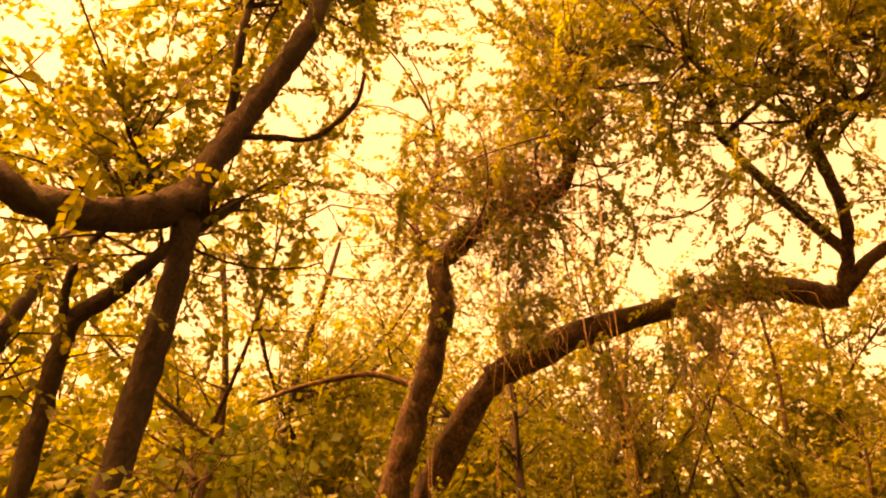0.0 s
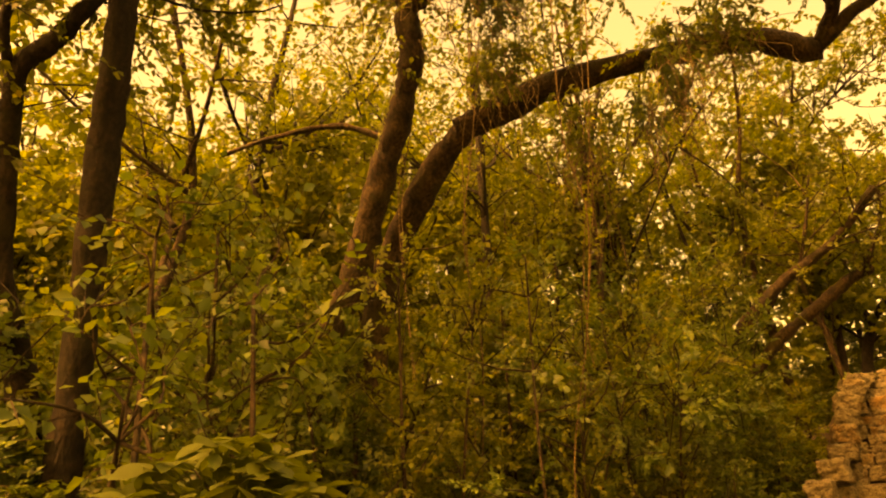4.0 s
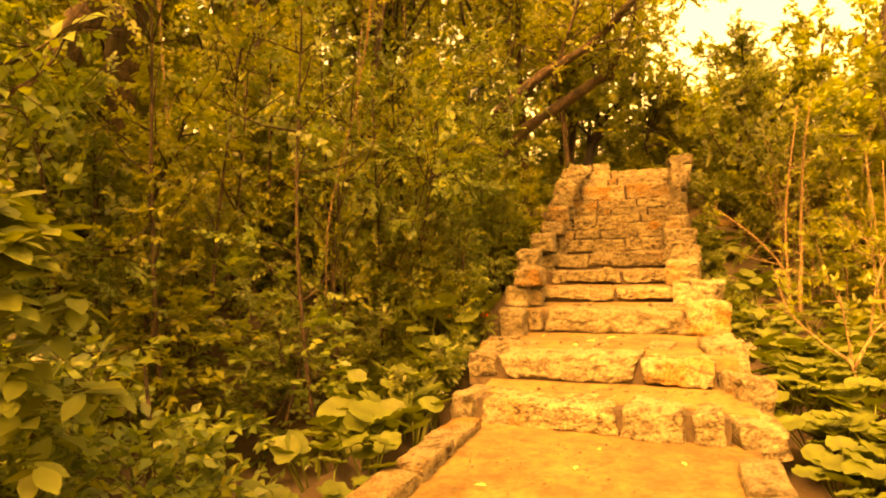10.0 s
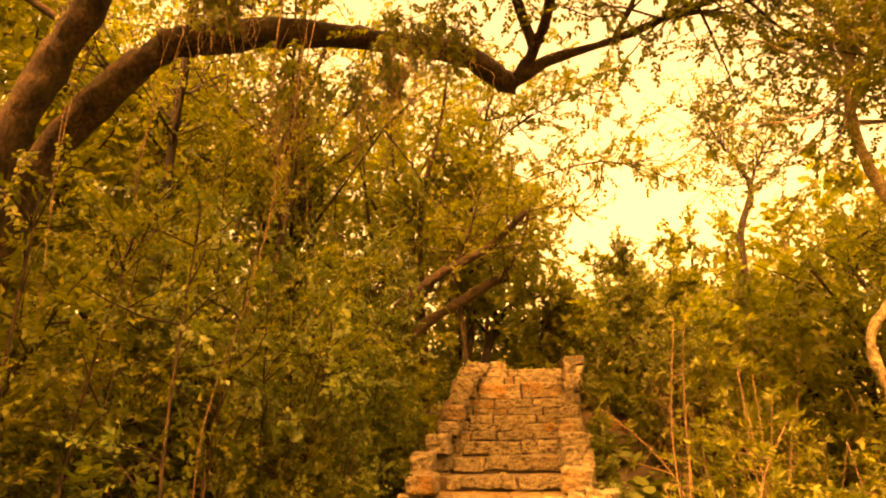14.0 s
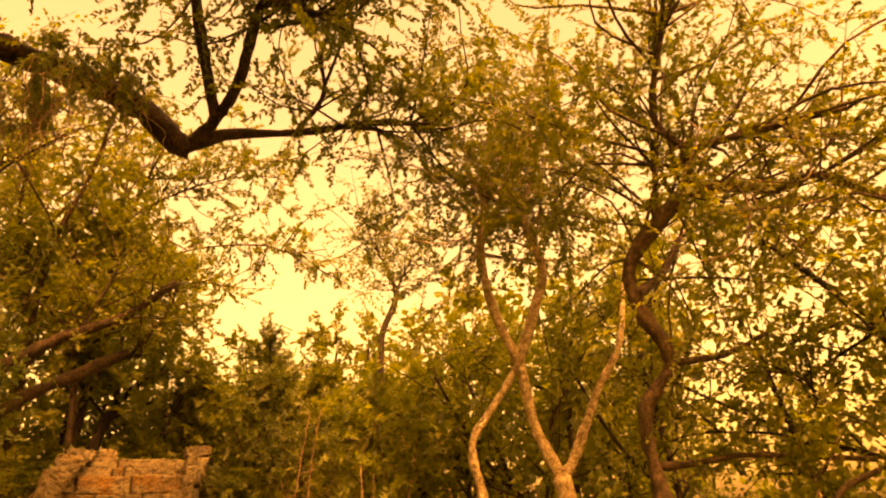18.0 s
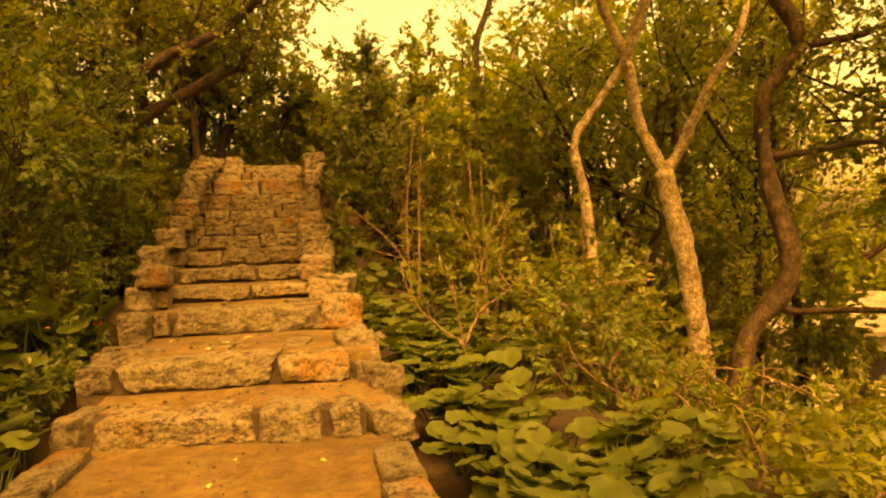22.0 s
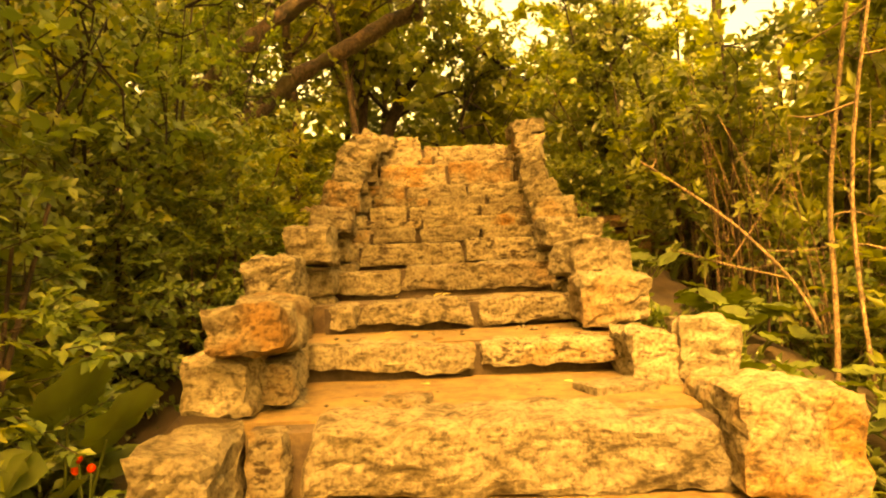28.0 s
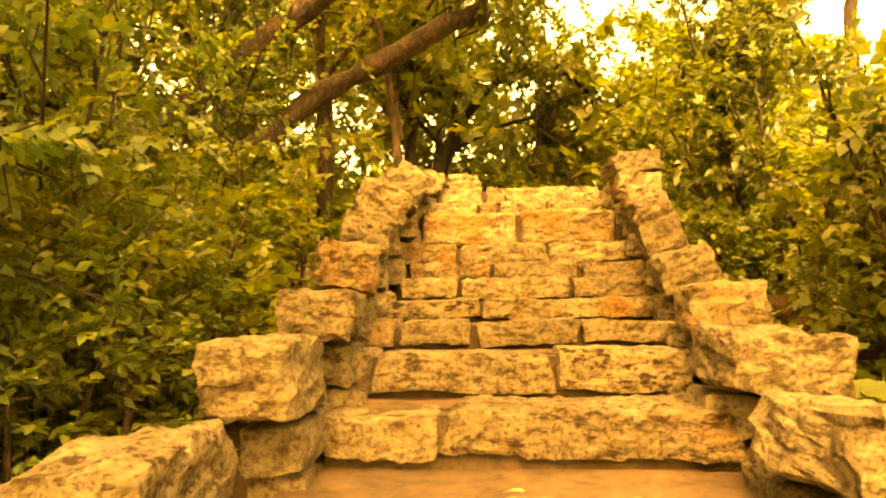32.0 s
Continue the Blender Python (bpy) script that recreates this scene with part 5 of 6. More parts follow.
def round_blade(radius, rng):
    """A round, wavy leaf with a notch at its stalk, centred near the stalk."""
    n, v, f = 18, [(0, 0, 0)], []
    for ring, q in ((0.5, 0.05), (1.0, 0.0)):
        for i in range(n):
            t = (i + 0.5) / n * 2 * math.pi - math.pi / 2
            r = radius * ring * (1 - 0.42 * math.exp(-((i + 0.5 - n * 0.0) / 1.1) ** 2) - 0.42 * math.exp(-((i + 0.5 - n) / 1.1) ** 2)) * (1 + 0.06 * rng.normal())
            v.append((r * math.cos(t), r * math.sin(t) + radius * 0.25, (0.20 * ring ** 2 - 0.10) * radius * (0.8 + 0.4 * rng.random()) - 0.05 * radius + (0.05 if i % 2 else -0.05) * ring * radius))
    for i in range(n):
        j = (i + 1) % n
        f.append((0, 1 + i, 1 + j))
        f += [(1 + i, 1 + n + i, 1 + n + j), (1 + i, 1 + n + j, 1 + j)]
    return np.array(v), np.array(f)


ROUND = [round_blade(1.0, np.random.default_rng(60 + k)) for k in range(6)]
ROUND_MESH, BROAD_MESH = [], []
for k, (v, f) in enumerate(ROUND):
    ob = tri_object("leaf", v, f, M_ROUND, None, True)
    ROUND_MESH.append(ob.data)
    bpy.data.objects.remove(ob)
for k in range(5):
    v, f = blade(1.0, 0.56, np.random.default_rng(80 + k))
    ob = tri_object("leaf", v, f, M_BROAD, None, True)
    BROAD_MESH.append(ob.data)
    bpy.data.objects.remove(ob)


def hung_leaf(data, parent, place, size, turn, tilt, roll):
    ob = new("leaf", data)
    ob.parent = parent
    ob.matrix_local = pose(*place, tilt, roll, turn) @ Matrix.Scale(size, 4)
    return ob


def round_leaf_plant(at, count, rng, size=0.13, spread=0.34, height=0.34, tilt=22):
    root = tagged(empty("butterbur", at), "low plant with large round fresh green leaves", "plant", "round-leaved plants")
    for k in range(count):
        a, r = rng.uniform(0, 2 * math.pi), spread * math.sqrt(rng.random())
        p = np.array((r * math.cos(a), r * math.sin(a), height * rng.uniform(0.45, 1.1)))
        part("stalk", tube([(p[0] * 0.2, p[1] * 0.2, -0.05), (p[0] * 0.7, p[1] * 0.7, p[2] * 0.6), tuple(p)], 0.007, 0.005, 5, 0.05, 3, k), M_ROUND, root)
        hung_leaf(ROUND_MESH[int(rng.integers(6))], root, p, size * rng.uniform(0.65, 1.25), rng.uniform(0, 360), rng.normal(tilt, 7 + 0.4 * tilt), rng.normal(0, 6 + 0.35 * tilt))
    return root


plant_rng = np.random.default_rng(77)
for k in range(17):
    x, y = plant_rng.uniform(-2.3, -1.4), plant_rng.uniform(-4.7, 0.1)
    if math.hypot(x - 0.2, y + 7.2) < 2.9 or x > -1.5 and y > -2.5:
        continue
    round_leaf_plant((x, y, ground_height(x, y)), 6, plant_rng, 0.115, 0.34, 0.42)
for k in range(74):
    x, y = (plant_rng.uniform(1.4, 2.55), plant_rng.uniform(-5.2, 0.4)) if k % 2 else (plant_rng.uniform(1.32, 2.45), plant_rng.uniform(-1.5, 4.6))
    if math.hypot(x - 0.2, y + 7.2) < 2.0:
        continue
    round_leaf_plant((x, y, ground_height(x, y)), 7, plant_rng, 0.092, 0.38, 0.24, 13)
for x, y, s in ((-1.42, -4.1, 0.1), (-1.38, -3.6, 0.09), (-1.5, -3.2, 0.12), (-1.36, -2.8, 0.09), (-1.55, -2.5, 0.12), (-1.4, -2.2, 0.1), (-1.62, -3.8, 0.12), (-1.7, -2.1, 0.12), (-1.6, -1.6, 0.12)):
    round_leaf_plant((x, y, -0.78), 5, plant_rng, s, 0.22, 0.30)
for k in range(34):
    x, y = (plant_rng.uniform(1.22, 2.3), plant_rng.uniform(-5.4, -3.4)) if k < 18 else (plant_rng.uniform(1.24, 1.7), plant_rng.uniform(-3.6, -0.6))
    if math.hypot(x - 0.2, y + 7.2) > 1.9:
        round_leaf_plant((x, y, -0.76 if y < -2 else -0.6), 8, plant_rng, 0.095, 0.26 if y > -3.4 else 0.34, 0.22, 10)
for x, y in ((-1.62, -0.75), (-1.75, -0.35), (-1.6, 0.0), (-1.85, -0.9)):
    round_leaf_plant((x, y, -0.42), 7, plant_rng, 0.14, 0.26, 0.52)


def whorl(root, tip, count, size, rng, mat_meshes, tilt=8):
    for k in range(count):
        hung_leaf(mat_meshes[int(rng.integers(len(mat_meshes)))], root, tip + rng.normal(0, 0.015, 3), size * rng.uniform(0.7, 1.2), k * 360 / count + rng.uniform(-25, 25), rng.normal(-tilt, 16), rng.normal(0, 16))


def broad_plant(at, label, tips, size, seed, per=6, stem=M_BARK_MID):
    rng = np.random.default_rng(seed)
    root = tagged(empty("broadleaf_shrub", at), label, "shrub")
    part("stem", tube([(0, 0, -0.2), (0.03, 0.0, 0.4), (0, 0, 1.0)], 0.018, 0.012, 6, 0.1, 4, seed), stem, root)
    for t in tips:
        t = np.array(t, float)
        part("stem", tube([(0, 0, min(1.0, t[2] * 0.88)), tuple(t * (0.5, 0.5, 0.97)), tuple(t)], 0.004, 0.003, 4, 0.1, 3, seed), M_BROAD, root)
        whorl(root, t, per, size, rng, BROAD_MESH)
    return root


brng = np.random.default_rng(31)


def broad_tips(count):
    """Leafy tips over a dome, with fewer inside it."""
    out = []
    for k in range(count):
        d = brng.normal(0, 1, 3)
        d /= np.linalg.norm(d)
        r = brng.uniform(0.75, 1.0) if k % 4 else brng.uniform(0.2, 0.7)
        out.append((d[0] * r * 0.46, d[1] * r * 0.46, 1.20 + d[2] * r * (0.32 if d[2] > 0 else 0.6)))
    return out


broad_plant((-1.95, -5.75, -0.56), "fresh shrub with whorls of broad pointed leaves",
            broad_tips(104) + [(brng.uniform(-0.4, 0.4), brng.uniform(-0.4, 0.4), brng.uniform(0.2, 0.8)) for k in range(30)], 0.126, 41, 7)
for k, (x, y, h) in enumerate(((-3.3, -5.3, 3.1), (-3.1, -4.7, 2.9), (-4.3, -4.2, 3.4))):
    z = ground_height(x, y)
    tree("sapling", "young tree with sprays of broad light leaves", [([(x, y, z - 0.2), (x + 0.1, y - 0.1, z + h * 0.5), (x - 0.1, y, z + h)], 0.03, 0.012),
         ([(x, y, z + h * 0.35), (x + 0.3, y - 0.3, z + h * 0.5), (x + 0.7, y - 0.5, z + h * 0.62)], 0.02, 0.01), ([(x, y, z + h * 0.45), (x - 0.3, y + 0.2, z + h * 0.6), (x - 0.7, y + 0.1, z + h * 0.75)], 0.02, 0.01)],
         (20, 0.8, 6, 5), M_BARK_MID, M_LEAF, 0.085, 1600 + k, 5, leafy=0.9)

# ---- thin pale-stemmed bushes on the right ----
def bare_bush(at, label, lines, seed, leaf=0.085, count=16, mat=M_TWIG):
    rng = np.random.default_rng(seed)
    root = tagged(empty("bush", at), label, "shrub")
    o = np.array(at)
    ends = []
    for pts, r0, r1 in lines:
        part("stem", tube([tuple(np.array(p) - o) for p in pts], r0, r1, 6, 0.1, 5, seed), mat, root, smooth=True)
        c = curve_through(pts, 6)
        ends += [c[i] - o for i in range(len(c) - 1, len(c) // 2, -4)]
        for q in range(3):
            a = c[rng.integers(len(c) // 3, len(c))]
            b = a + rng.normal(0, 0.16, 3) + (0, 0, 0.14)
            part("twig", tube([tuple(a - o), tuple((a + b) / 2 - o + rng.normal(0, 0.03, 3)), tuple(b - o)], r1 * 0.9, r1 * 0.4, 4, 0.1, 4, seed + q), mat, root)
            ends.append(b - o)
    ends = np.array([e for e in ends for q in range(max(1, count // 12))])
    ends = ends + rng.normal(0, 0.045, ends.shape)
    way = rng.normal(0, 0.5, ends.shape) + (0, 0, 0.7)
    way /= np.linalg.norm(way, axis=1, keepdims=True)
    part("foliage", sprays(ends - way * leaf * 0.5, ends + way * leaf * 0.8, 8, leaf * 2.2, rng, 0.19, 0.4, 0.8), M_LIGHT, root)
    return root


bare_bush((1.74, -1.76, -0.75), "bare pale-stemmed bush with sparse light leaves",
          [([(1.74, -1.76, -0.8), (1.74, -1.76, -0.3), (1.55, -1.78, -0.12), (1.32, -1.76, 0.13), (1.24, -1.7, 0.45)], 0.014, 0.006),
           ([(1.74, -1.76, -0.3), (1.70, -1.76, 0.0), (1.66, -1.74, 0.3)], 0.009, 0.005),
           ([(1.74, -1.76, -0.3), (1.9, -1.76, 0.0), (2.1, -1.75, 0.12), (2.4, -1.7, 0.35)], 0.012, 0.005),
           ([(1.85, -1.76, -0.05), (1.95, -1.74, 0.45), (2.2, -1.7, 0.9)], 0.009, 0.005)], 51, leaf=0.042, count=16)
bare_bush((2.04, 1.4, -0.5), "slim pale-stemmed bush with sparse light leaves",
          [([(2.04, 1.4, -0.5), (2.1, 1.44, 0.18), (2.11, 1.43, 0.88), (2.12, 1.25, 1.66), (2.2, 1.2, 2.3)], 0.02, 0.008),
           ([(2.04, 1.5, 0.1), (1.91, 1.56, 0.4), (1.65, 1.69, 0.75), (1.35, 1.8, 1.03), (1.15, 1.87, 1.2)], 0.012, 0.006),
           ([(1.91, 1.56, 0.4), (1.6, 1.7, 0.5), (1.3, 1.85, 0.62)], 0.008, 0.005)], 52, leaf=0.04, count=18)
bare_bush((1.93, 0.78, -0.6), "slim pale-stemmed bush with sparse light leaves",
          [([(1.95, 0.78, -0.6), (1.93, 0.78, 0.12), (1.99, 0.78, 0.74)], 0.012, 0.006),
           ([(1.9, 0.8, -0.6), (1.82, 0.81, 0.81), (1.94, 0.63, 2.16)], 0.013, 0.006)], 53, leaf=0.04, count=16)
rr = np.random.default_rng(71)
for k, (x, y) in enumerate(((2.5, -0.2), (2.9, 0.9), (3.4, -0.5), (2.6, 2.2), (3.6, 1.4), (4.2, 0.2), (3.2, 3.0), (2.4, 3.6))):
    z = ground_height(x, y)
    lines = []
    for q in range(4):
        dx, dy, h = rr.normal(0, 0.35), rr.normal(0, 0.3), rr.uniform(1.3, 2.3)
        lines.append(([(x, y, z - 0.1), (x + dx * 0.4 + rr.normal(0, 0.05), y + dy * 0.4, z + h * 0.45), (x + dx, y + dy, z + h)], 0.0095, 0.004))
    bare_bush((x, y, z), "tall thin-stemmed bush with light yellow-green leaves", lines, 540 + k, 0.045, 26)
# dry tangles about the feet of the two crooked trees
for k, (x, y) in enumerate(((4.0, -1.0), (4.7, -0.2), (3.5, -1.9), (4.4, 0.8), (3.0, -1.1), (3.5, -0.4), (4.7, -1.6), (4.0, -2.4), (5.1, -0.6))):
    z = ground_height(x, y)
    lines = []
    for q in range(6):
        a = rr.uniform(0, 2 * math.pi)
        reach, h = rr.uniform(0.5, 1.3), rr.uniform(0.3, 0.9)
        lines.append(([(x, y, z - 0.1), (x + 0.4 * reach * math.cos(a), y + 0.4 * reach * math.sin(a), z + h), (x + reach * math.cos(a + 0.3), y + reach * math.sin(a + 0.3), z + h * rr.uniform(0.5, 1.1)), (x + 1.4 * reach * math.cos(a + 0.5), y + 1.4 * reach * math.sin(a + 0.5), z + h * rr.uniform(0.2, 0.8))], 0.0095, 0.004))
    bare_bush((x, y, z), "dry tangle of bare arching brown stems", lines, 580 + k, 0.04, 12, M_BARK_MID if k % 2 else M_TWIG)
fallen = tagged(empty("fallen_limb", (3.3, -1.4, -0.9)), "pale dead crooked limb lying in the undergrowth", "branch")
for pts, r0, r1 in (([(2.91, -1.14, -0.06), (3.19, -1.29, -0.17), (3.39, -1.45, -0.44), (3.27, -1.43, -0.7), (3.38, -1.62, -1.15)], 0.022, 0.026),
                    ([(3.01, -1.19, -0.09), (3.26, -1.3, 0.12), (3.71, -1.56, 0.17)], 0.016, 0.008)):
    part("limb", tube([tuple(np.array(p) - (3.3, -1.4, -0.9)) for p in pts], r0, r1, 7, 0.12, 5, 8), M_TWIG, fallen, smooth=True)

# ---- vines ----
def hanging_vine(pts, r, seed, n=3, wander=0.06, label="long thin tan vine hanging from the canopy"):
    rng = np.random.default_rng(seed)
    root = tagged(empty("hanging_vine", pts[-1]), label, "vine")
    o = np.array(pts[-1])
    for k in range(n):
        q = [tuple(np.array(p) - o + rng.normal(0, wander, 3) * (0.3 if i == 0 else 1)) for i, p in enumerate(pts)]
        part("strand", tube(q, r * rng.uniform(0.6, 1.1), r * 0.6, 5, 0.12, 6, seed + k), M_TWIG, root, smooth=True)
    return root


hanging_vine([(-1.7, -2.0, 6.6), (-1.6, -2.7, 5.0), (-1.72, -2.6, 3.59), (-1.85, -2.31, 2.94), (-2.06, -2.07, 1.98), (-2.22, -2.05, 1.5), (-2.38, -2.07, 0.9), (-2.45, -2.05, 0.2)], 0.008, 3, 1, 0.02)
hanging_vine([(-1.4, -2.0, 6.5), (-1.5, -2.6, 4.2), (-1.7, -2.39, 3.24), (-1.9, -2.18, 2.58), (-2.06, -2.07, 1.98), (-2.05, -2.01, 1.74)], 0.006, 13, 2, 0.03)
hanging_vine([(-3.2, -1.3, 6.4), (-3.45, -1.5, 4.8), (-3.59, -1.47, 3.49), (-3.84, -1.19, 2.38), (-3.9, -1.2, 0.8)], 0.008, 5, 2)
hanging_vine([(-4.3, -1.5, 5.6), (-4.5, -1.6, 4.0), (-4.5, -1.6, 1.5)], 0.008, 6, 2)
hanging_vine([(-1.2, -0.2, 6.2), (-1.4, -0.4, 5.0), (-1.5, -0.3, 3.6)], 0.007, 7, 3, 0.15)
hanging_vine([(-2.4, -0.4, 6.0), (-2.5, -0.5, 4.6), (-2.4, -0.5, 3.4)], 0.006, 8, 4, 0.2)

trng = np.random.default_rng(99)
tangle = tagged(empty("vine_tangle", (-2.9, -1.95, 7.0)), "tangled mass of dry brown vines on the trunk", "vine")
strands = []
for k in range(230):
    a = np.array((-2.75, -1.95, 7.3)) + trng.normal(0, 1, 3) * (0.55, 0.4, 0.55) - (-2.9, -1.95, 7.0)
    pts = [a]
    for q in range(4):
        pts.append(pts[-1] + trng.normal(0, 0.16, 3) - (0, 0, 0.16))
    strands.append(tube(pts, 0.008, 0.004, 4, 0.1, 4, k))
part("tendril_mass", joined(strands), M_TWIG, tangle)
spot, way = lumpy(trng, np.array((0.3, 0, 0.75)), (0.95, 0.7, 1.3), 190, 0.1)
way = way * (0.6, 0.6, 0.3) - (0, 0, 0.7)
part("foliage", sprays(spot - way * 0.12, spot + way * 0.12, 9, 0.085, trng, 0.26, 0.35, 0.8), M_LEAF_DARK, tangle)

# leafy vine masses draped over the limbs
for k, (at, r, n) in enumerate((((-2.62, -1.95, 6.25), (0.5, 0.5, 0.75), 2000), ((-2.75, -1.75, 5.35), (0.4, 0.4, 0.55), 1300), ((-1.05, -0.85, 5.2), (0.45, 0.45, 0.55), 1100), ((-2.2, -1.0, 4.7), (0.45, 0.5, 0.5), 900), ((-1.6, 0.3, 5.3), (0.6, 0.4, 0.45), 1000),
                                ((-1.6, -1.8, 8.3), (0.75, 0.6, 0.8), 2600), ((-1.0, -1.9, 9.2), (0.7, 0.6, 0.8), 2400), ((-2.2, -1.9, 9.0), (0.6, 0.6, 0.7), 1500), ((-0.35, -1.8, 9.2), (0.6, 0.6, 0.6), 1500), ((-0.6, -0.3, 5.6), (0.6, 0.5, 0.6), 1300))):
    mass = tagged(empty("leafy_vine", at), "drooping mass of leafy vine hung over a limb", "vine")
    cc, way = lumpy(trng, np.zeros(3), r, n // 14, 0.1)
    way = way * (0.6, 0.6, 0.3) - (0, 0, 0.6)
    part("foliage", sprays(cc - way * 0.11, cc + way * 0.11, 9, 0.08, trng, 0.26, 0.35, 0.8), M_CANOPY if k % 2 else M_LEAF_DARK, mass)
    hang = []
    for q in range(26):
        a = cc[trng.integers(len(cc))]
        pts = [a]
        for w in range(4):
            pts.append(pts[-1] + trng.normal(0, 0.10, 3) - (0, 0, 0.22))
        hang.append(tube(pts, 0.006, 0.003, 4, 0.1, 4, q))
    part("tendril_mass", joined(hang), M_TWIG, mass)

# ---- small things on the path ----
def fallen_leaf(x, y, z, size, turn, label="pale dry fallen leaf lying on the ground"):
    v, f = blade(1.0, 0.6, np.random.default_rng(int(abs(x * 100))), 0.1, 0.2)
    ob = tri_object("fallen_leaf", v * size, f, M_DRY, None, True)
    ob.matrix_world = pose(x, y, z, 0, 0, turn)
    return tagged(ob, label, "leaf", "fallen leaves")


for x, y, z, s, t in ((-0.19, -0.92, -0.222, 0.12, 30), (0.01, -0.61, -0.222, 0.10, 100), (-0.35, -1.15, -0.222, 0.08, 200), (-0.61, -3.74, -0.655, 0.08, 70), (-0.04, -2.94, -0.655, 0.06, 20), (-0.15, -3.3, -0.655, 0.05, 160),
                      (-0.17, 2.24, 0.40, 0.085, 50), (-0.12, 2.08, 0.40, 0.07, 120), (-0.48, 2.02, 0.40, 0.04, 10), (0.64, 2.13, 0.40, 0.06, 10), (-0.5, 1.6, 0.20, 0.05, 80), (0.5, -4.4, -0.655, 0.06, 10), (-0.7, -0.5, -0.222, 0.05, 140),
                      (-0.3, 0.7, 0.022, 0.06, 33), (0.3, 0.6, 0.022, 0.045, 250), (-0.75, -4.6, -0.655, 0.05, 300), (-0.2, -5.1, -0.655, 0.055, 130), (0.45, -3.1, -0.655, 0.045, 210)):
    fallen_leaf(x, y, z, s, t)
for x, y, w, d, t in ((-0.18, -0.70, 0.21, 0.44, 6), (-0.26, -1.15, 0.19, 0.34, -8), (0.42, -0.93, 0.22, 0.38, -14), (-1.13, -0.59, 0.34, 0.2, 5), (-1.0, -0.90, 0.56, 0.16, 4), (0.5, 0.5, 0.3, 0.22, 15), (-0.4, 0.42, 0.22, 0.2, -10)):
    z = -0.325 if y < 0 else -0.065
    lay_stone(stairs, "paving_stone", x - w / 2, x + w / 2, y - d / 2, d, z, z + 0.09, t, 0.012)

# pebbles and crumbs of stone scattered over the path and treads
prng = np.random.default_rng(58)
crumbs = []
for k in range(420):
    if k % 3:
        x, y, z = prng.uniform(-0.95, 0.75), prng.uniform(-6.5, -2.7), -0.684
    else:
        x, (y, z) = prng.uniform(-0.9, 0.7), ((prng.uniform(-0.9, -0.2), -0.262), (prng.uniform(0.45, 0.9), -0.012), (prng.uniform(1.45, 1.8), 0.172), (prng.uniform(-2.0, -1.85), -0.485))[k // 3 % 4]
    s = prng.uniform(0.004, 0.014) if k % 9 else prng.uniform(0.014, 0.024)
    o = prng.uniform(0.6, 1.3, (6, 1)) * s * np.array([(1, 0, 0), (-1, 0, 0), (0, 1, 0), (0, -1, 0), (0, 0, 0.7), (0, 0, -0.7)])
    crumbs.append((o + (x, y, z + 0.3 * s), np.array([(0, 2, 4), (2, 1, 4), (1, 3, 4), (3, 0, 4), (2, 0, 5), (1, 2, 5), (3, 1, 5), (0, 3, 5)])))
v, f = joined(crumbs)
tagged(tri_object("gravel", v, f, M_STONE), "scattered small stone crumbs on the path and treads", "gravel", kind="stuff")

# ---- pale house seen through the trees, down the slope ----
house = tagged(empty("house", (18.6, 9.6, -4.4)), "pale plastered house with a grey roof behind the trees", "house")


def box(name, x0, x1, y0, y1, z0, z1, mat, parent, label=""):
    bm = bmesh.new()
    bmesh.ops.create_cube(bm, size=1, matrix=Matrix.LocRotScale(((x0 + x1) / 2, (y0 + y1) / 2, (z0 + z1) / 2), None, (x1 - x0, y1 - y0, z1 - z0)))
    bmesh.ops.bevel(bm, geom=bm.edges[:], offset=0.02, segments=1, affect="EDGES")
    me = bpy.data.meshes.new(name)
    bm.to_mesh(me)
    bm.free()
    me.materials.append(mat)
    ob = new(name, me)
    ob.parent = parent
    return tagged(ob, label)


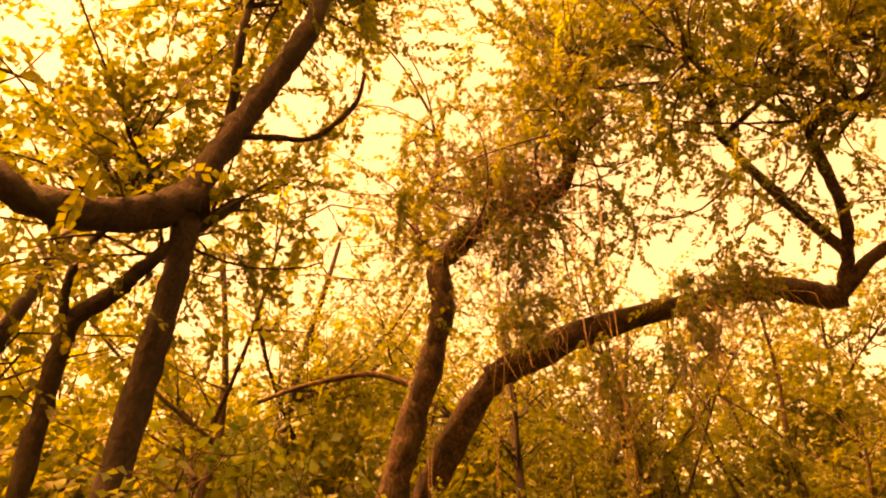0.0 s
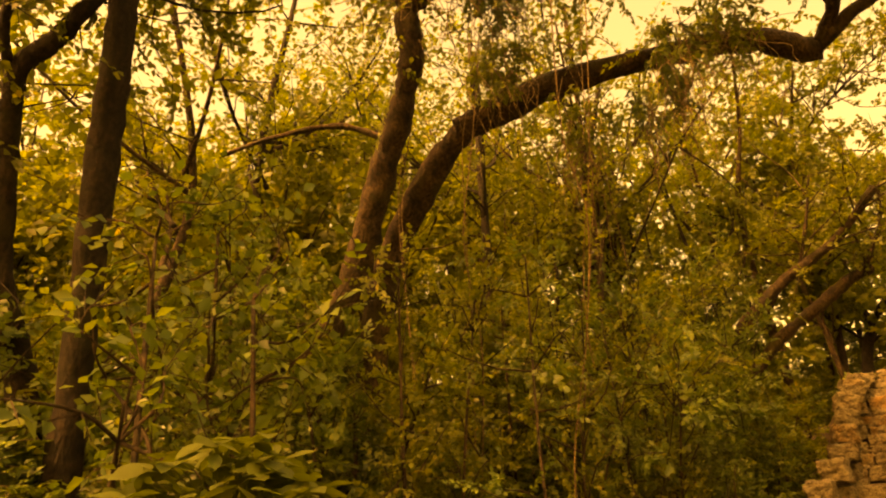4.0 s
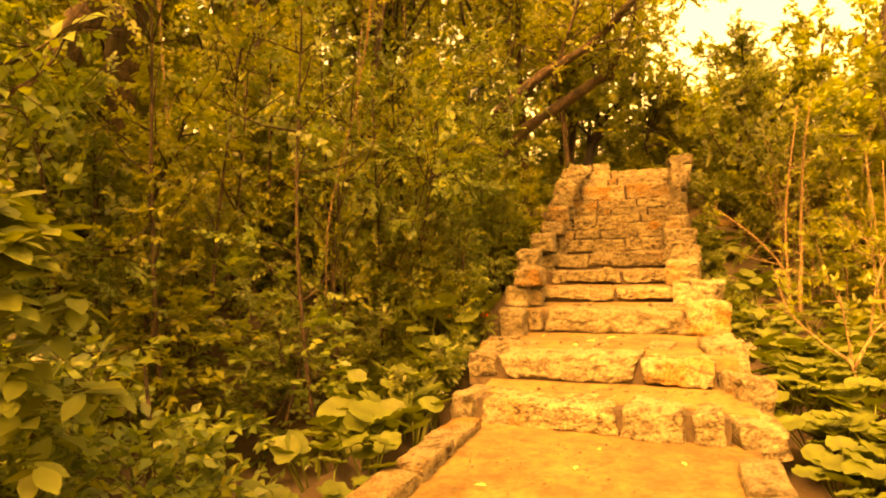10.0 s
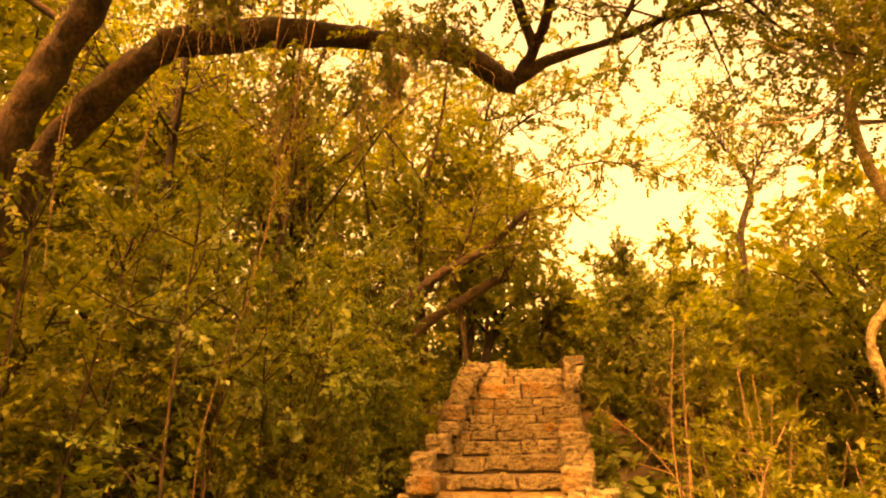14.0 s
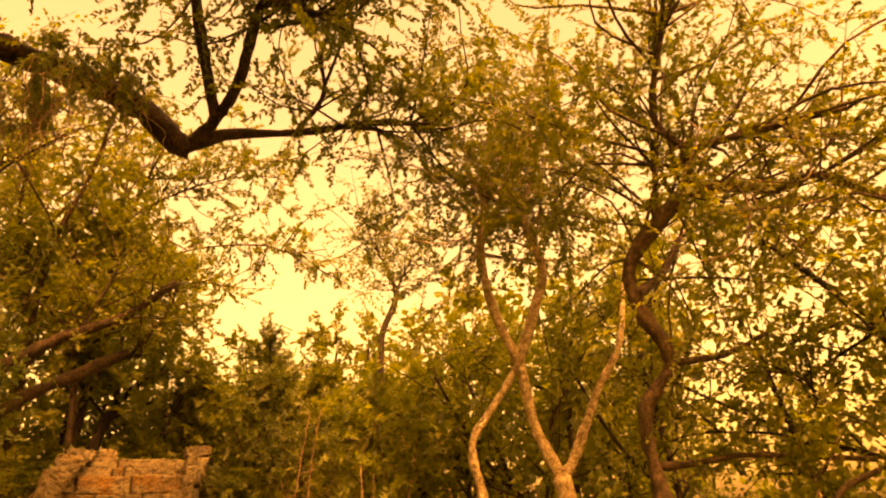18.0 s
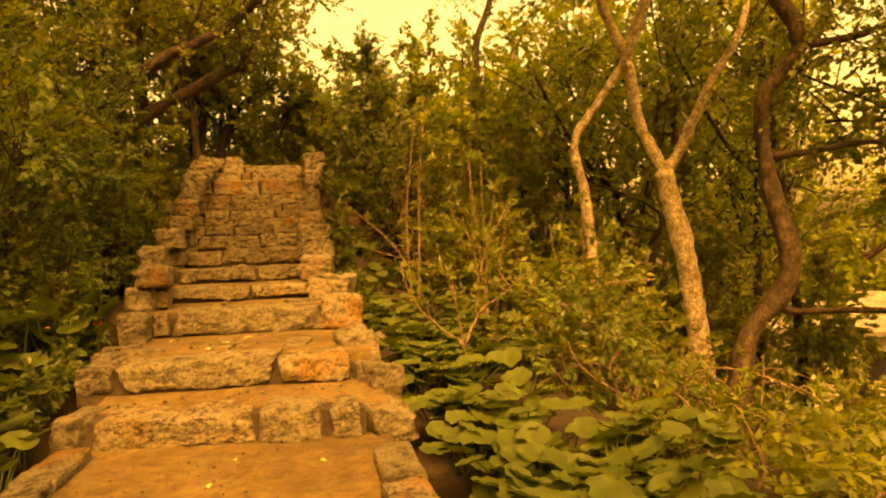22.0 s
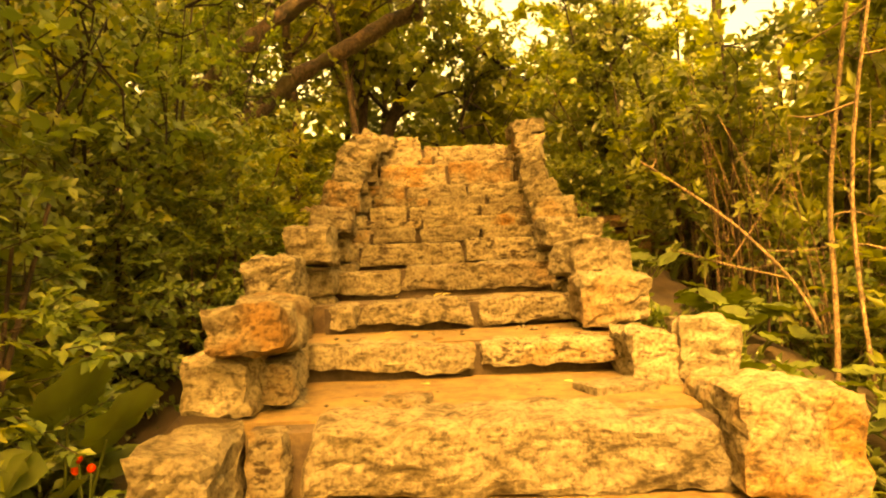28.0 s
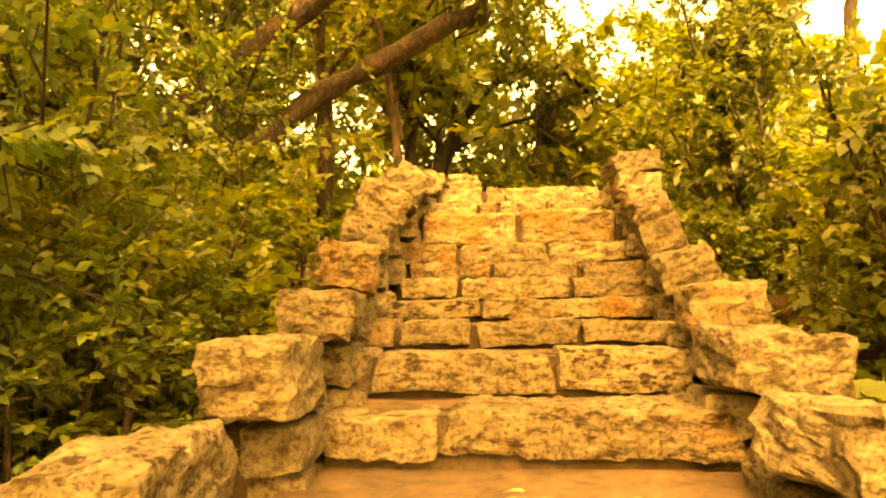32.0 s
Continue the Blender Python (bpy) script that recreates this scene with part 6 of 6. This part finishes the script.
house.rotation_euler = (0, 0, radians(-48))
box("wall", -4, 4, 0, 4, -2.4, 1.6, M_PLASTER, house)
rv = [(-4.4, -0.5, 1.55), (4.4, -0.5, 1.55), (4.4, 2, 2.6), (-4.4, 2, 2.6), (-4.4, 4.5, 1.55), (4.4, 4.5, 1.55), (-4.4, -0.5, 1.7), (4.4, -0.5, 1.7), (4.4, 2, 2.75), (-4.4, 2, 2.75), (-4.4, 4.5, 1.7), (4.4, 4.5, 1.7)]
mesh_object("roof", rv, [(0, 1, 2, 3), (3, 2, 5, 4), (6, 9, 8, 7), (9, 10, 11, 8), (0, 6, 7, 1), (4, 5, 11, 10), (0, 3, 9, 6), (3, 4, 10, 9), (1, 7, 8, 2), (2, 8, 11, 5)], M_ROOF, house)
for x in (-2.6, -0.4, 1.8):
    w = box("window", x, x + 0.9, -0.06, 0.1, 0.0, 1.1, M_PLASTER, house)
    box("pane", x + 0.08, x + 0.82, -0.09, 0.0, 0.08, 1.02, M_GLASS, w)

# ---- red berries and orange leaves by the landing ----
berry_plant = tagged(empty("berry_plant", (-1.42, -0.2, -0.42)), "small plant with bright red berries beside the landing", "plant", "")
M_BERRY = earth_material("berry_red", (0.42, 0.02, 0.01), (0.55, 0.035, 0.015), (0.62, 0.06, 0.02), 8, 0.35, 0.001)
for k, (x, y, z) in enumerate(((0.0, 0.0, 0.41), (0.03, 0.02, 0.375), (-0.02, 0.02, 0.37))):
    part("stem", tube([(0, 0, -0.1), (x * 0.5 + 0.01, y * 0.5, z * 0.6), (x, y, z)], 0.005, 0.003, 5, 0.05, 4, k), M_ROUND, berry_plant)
    bm = bmesh.new()
    bmesh.ops.create_icosphere(bm, subdivisions=2, radius=0.014, matrix=Matrix.Translation((x, y, z)) @ Matrix.Diagonal((1, 1, 1.15, 1)))
    me = bpy.data.meshes.new("berry")
    bm.to_mesh(me)
    bm.free()
    me.materials.append(M_BERRY)
    ob = new("berry", me)
    ob.parent = berry_plant
M_ORANGE = leaf_material("leaf_orange", (0.5, 0.16, 0.03), (0.6, 0.22, 0.04), (0.62, 0.28, 0.06), 0.5, 0.3)
for x, y, z, s, t, up in ((0.79, -0.16, -0.26, 0.10, 20, 80), (-0.98, 0.9, 0.0, 0.08, -30, 75), (-1.55, -1.1, 0.02, 0.07, 40, 10)):
    v, f = blade(1.0, 0.5, np.random.default_rng(7), 0.1, 0.25)
    ob = tri_object("orange_leaf", v * s, f, M_ORANGE, None, True)
    ob.matrix_world = pose(x, y, z, up, 0, t)
    tagged(ob, "curled orange dry leaf caught beside a stone", "leaf", "fallen leaves")
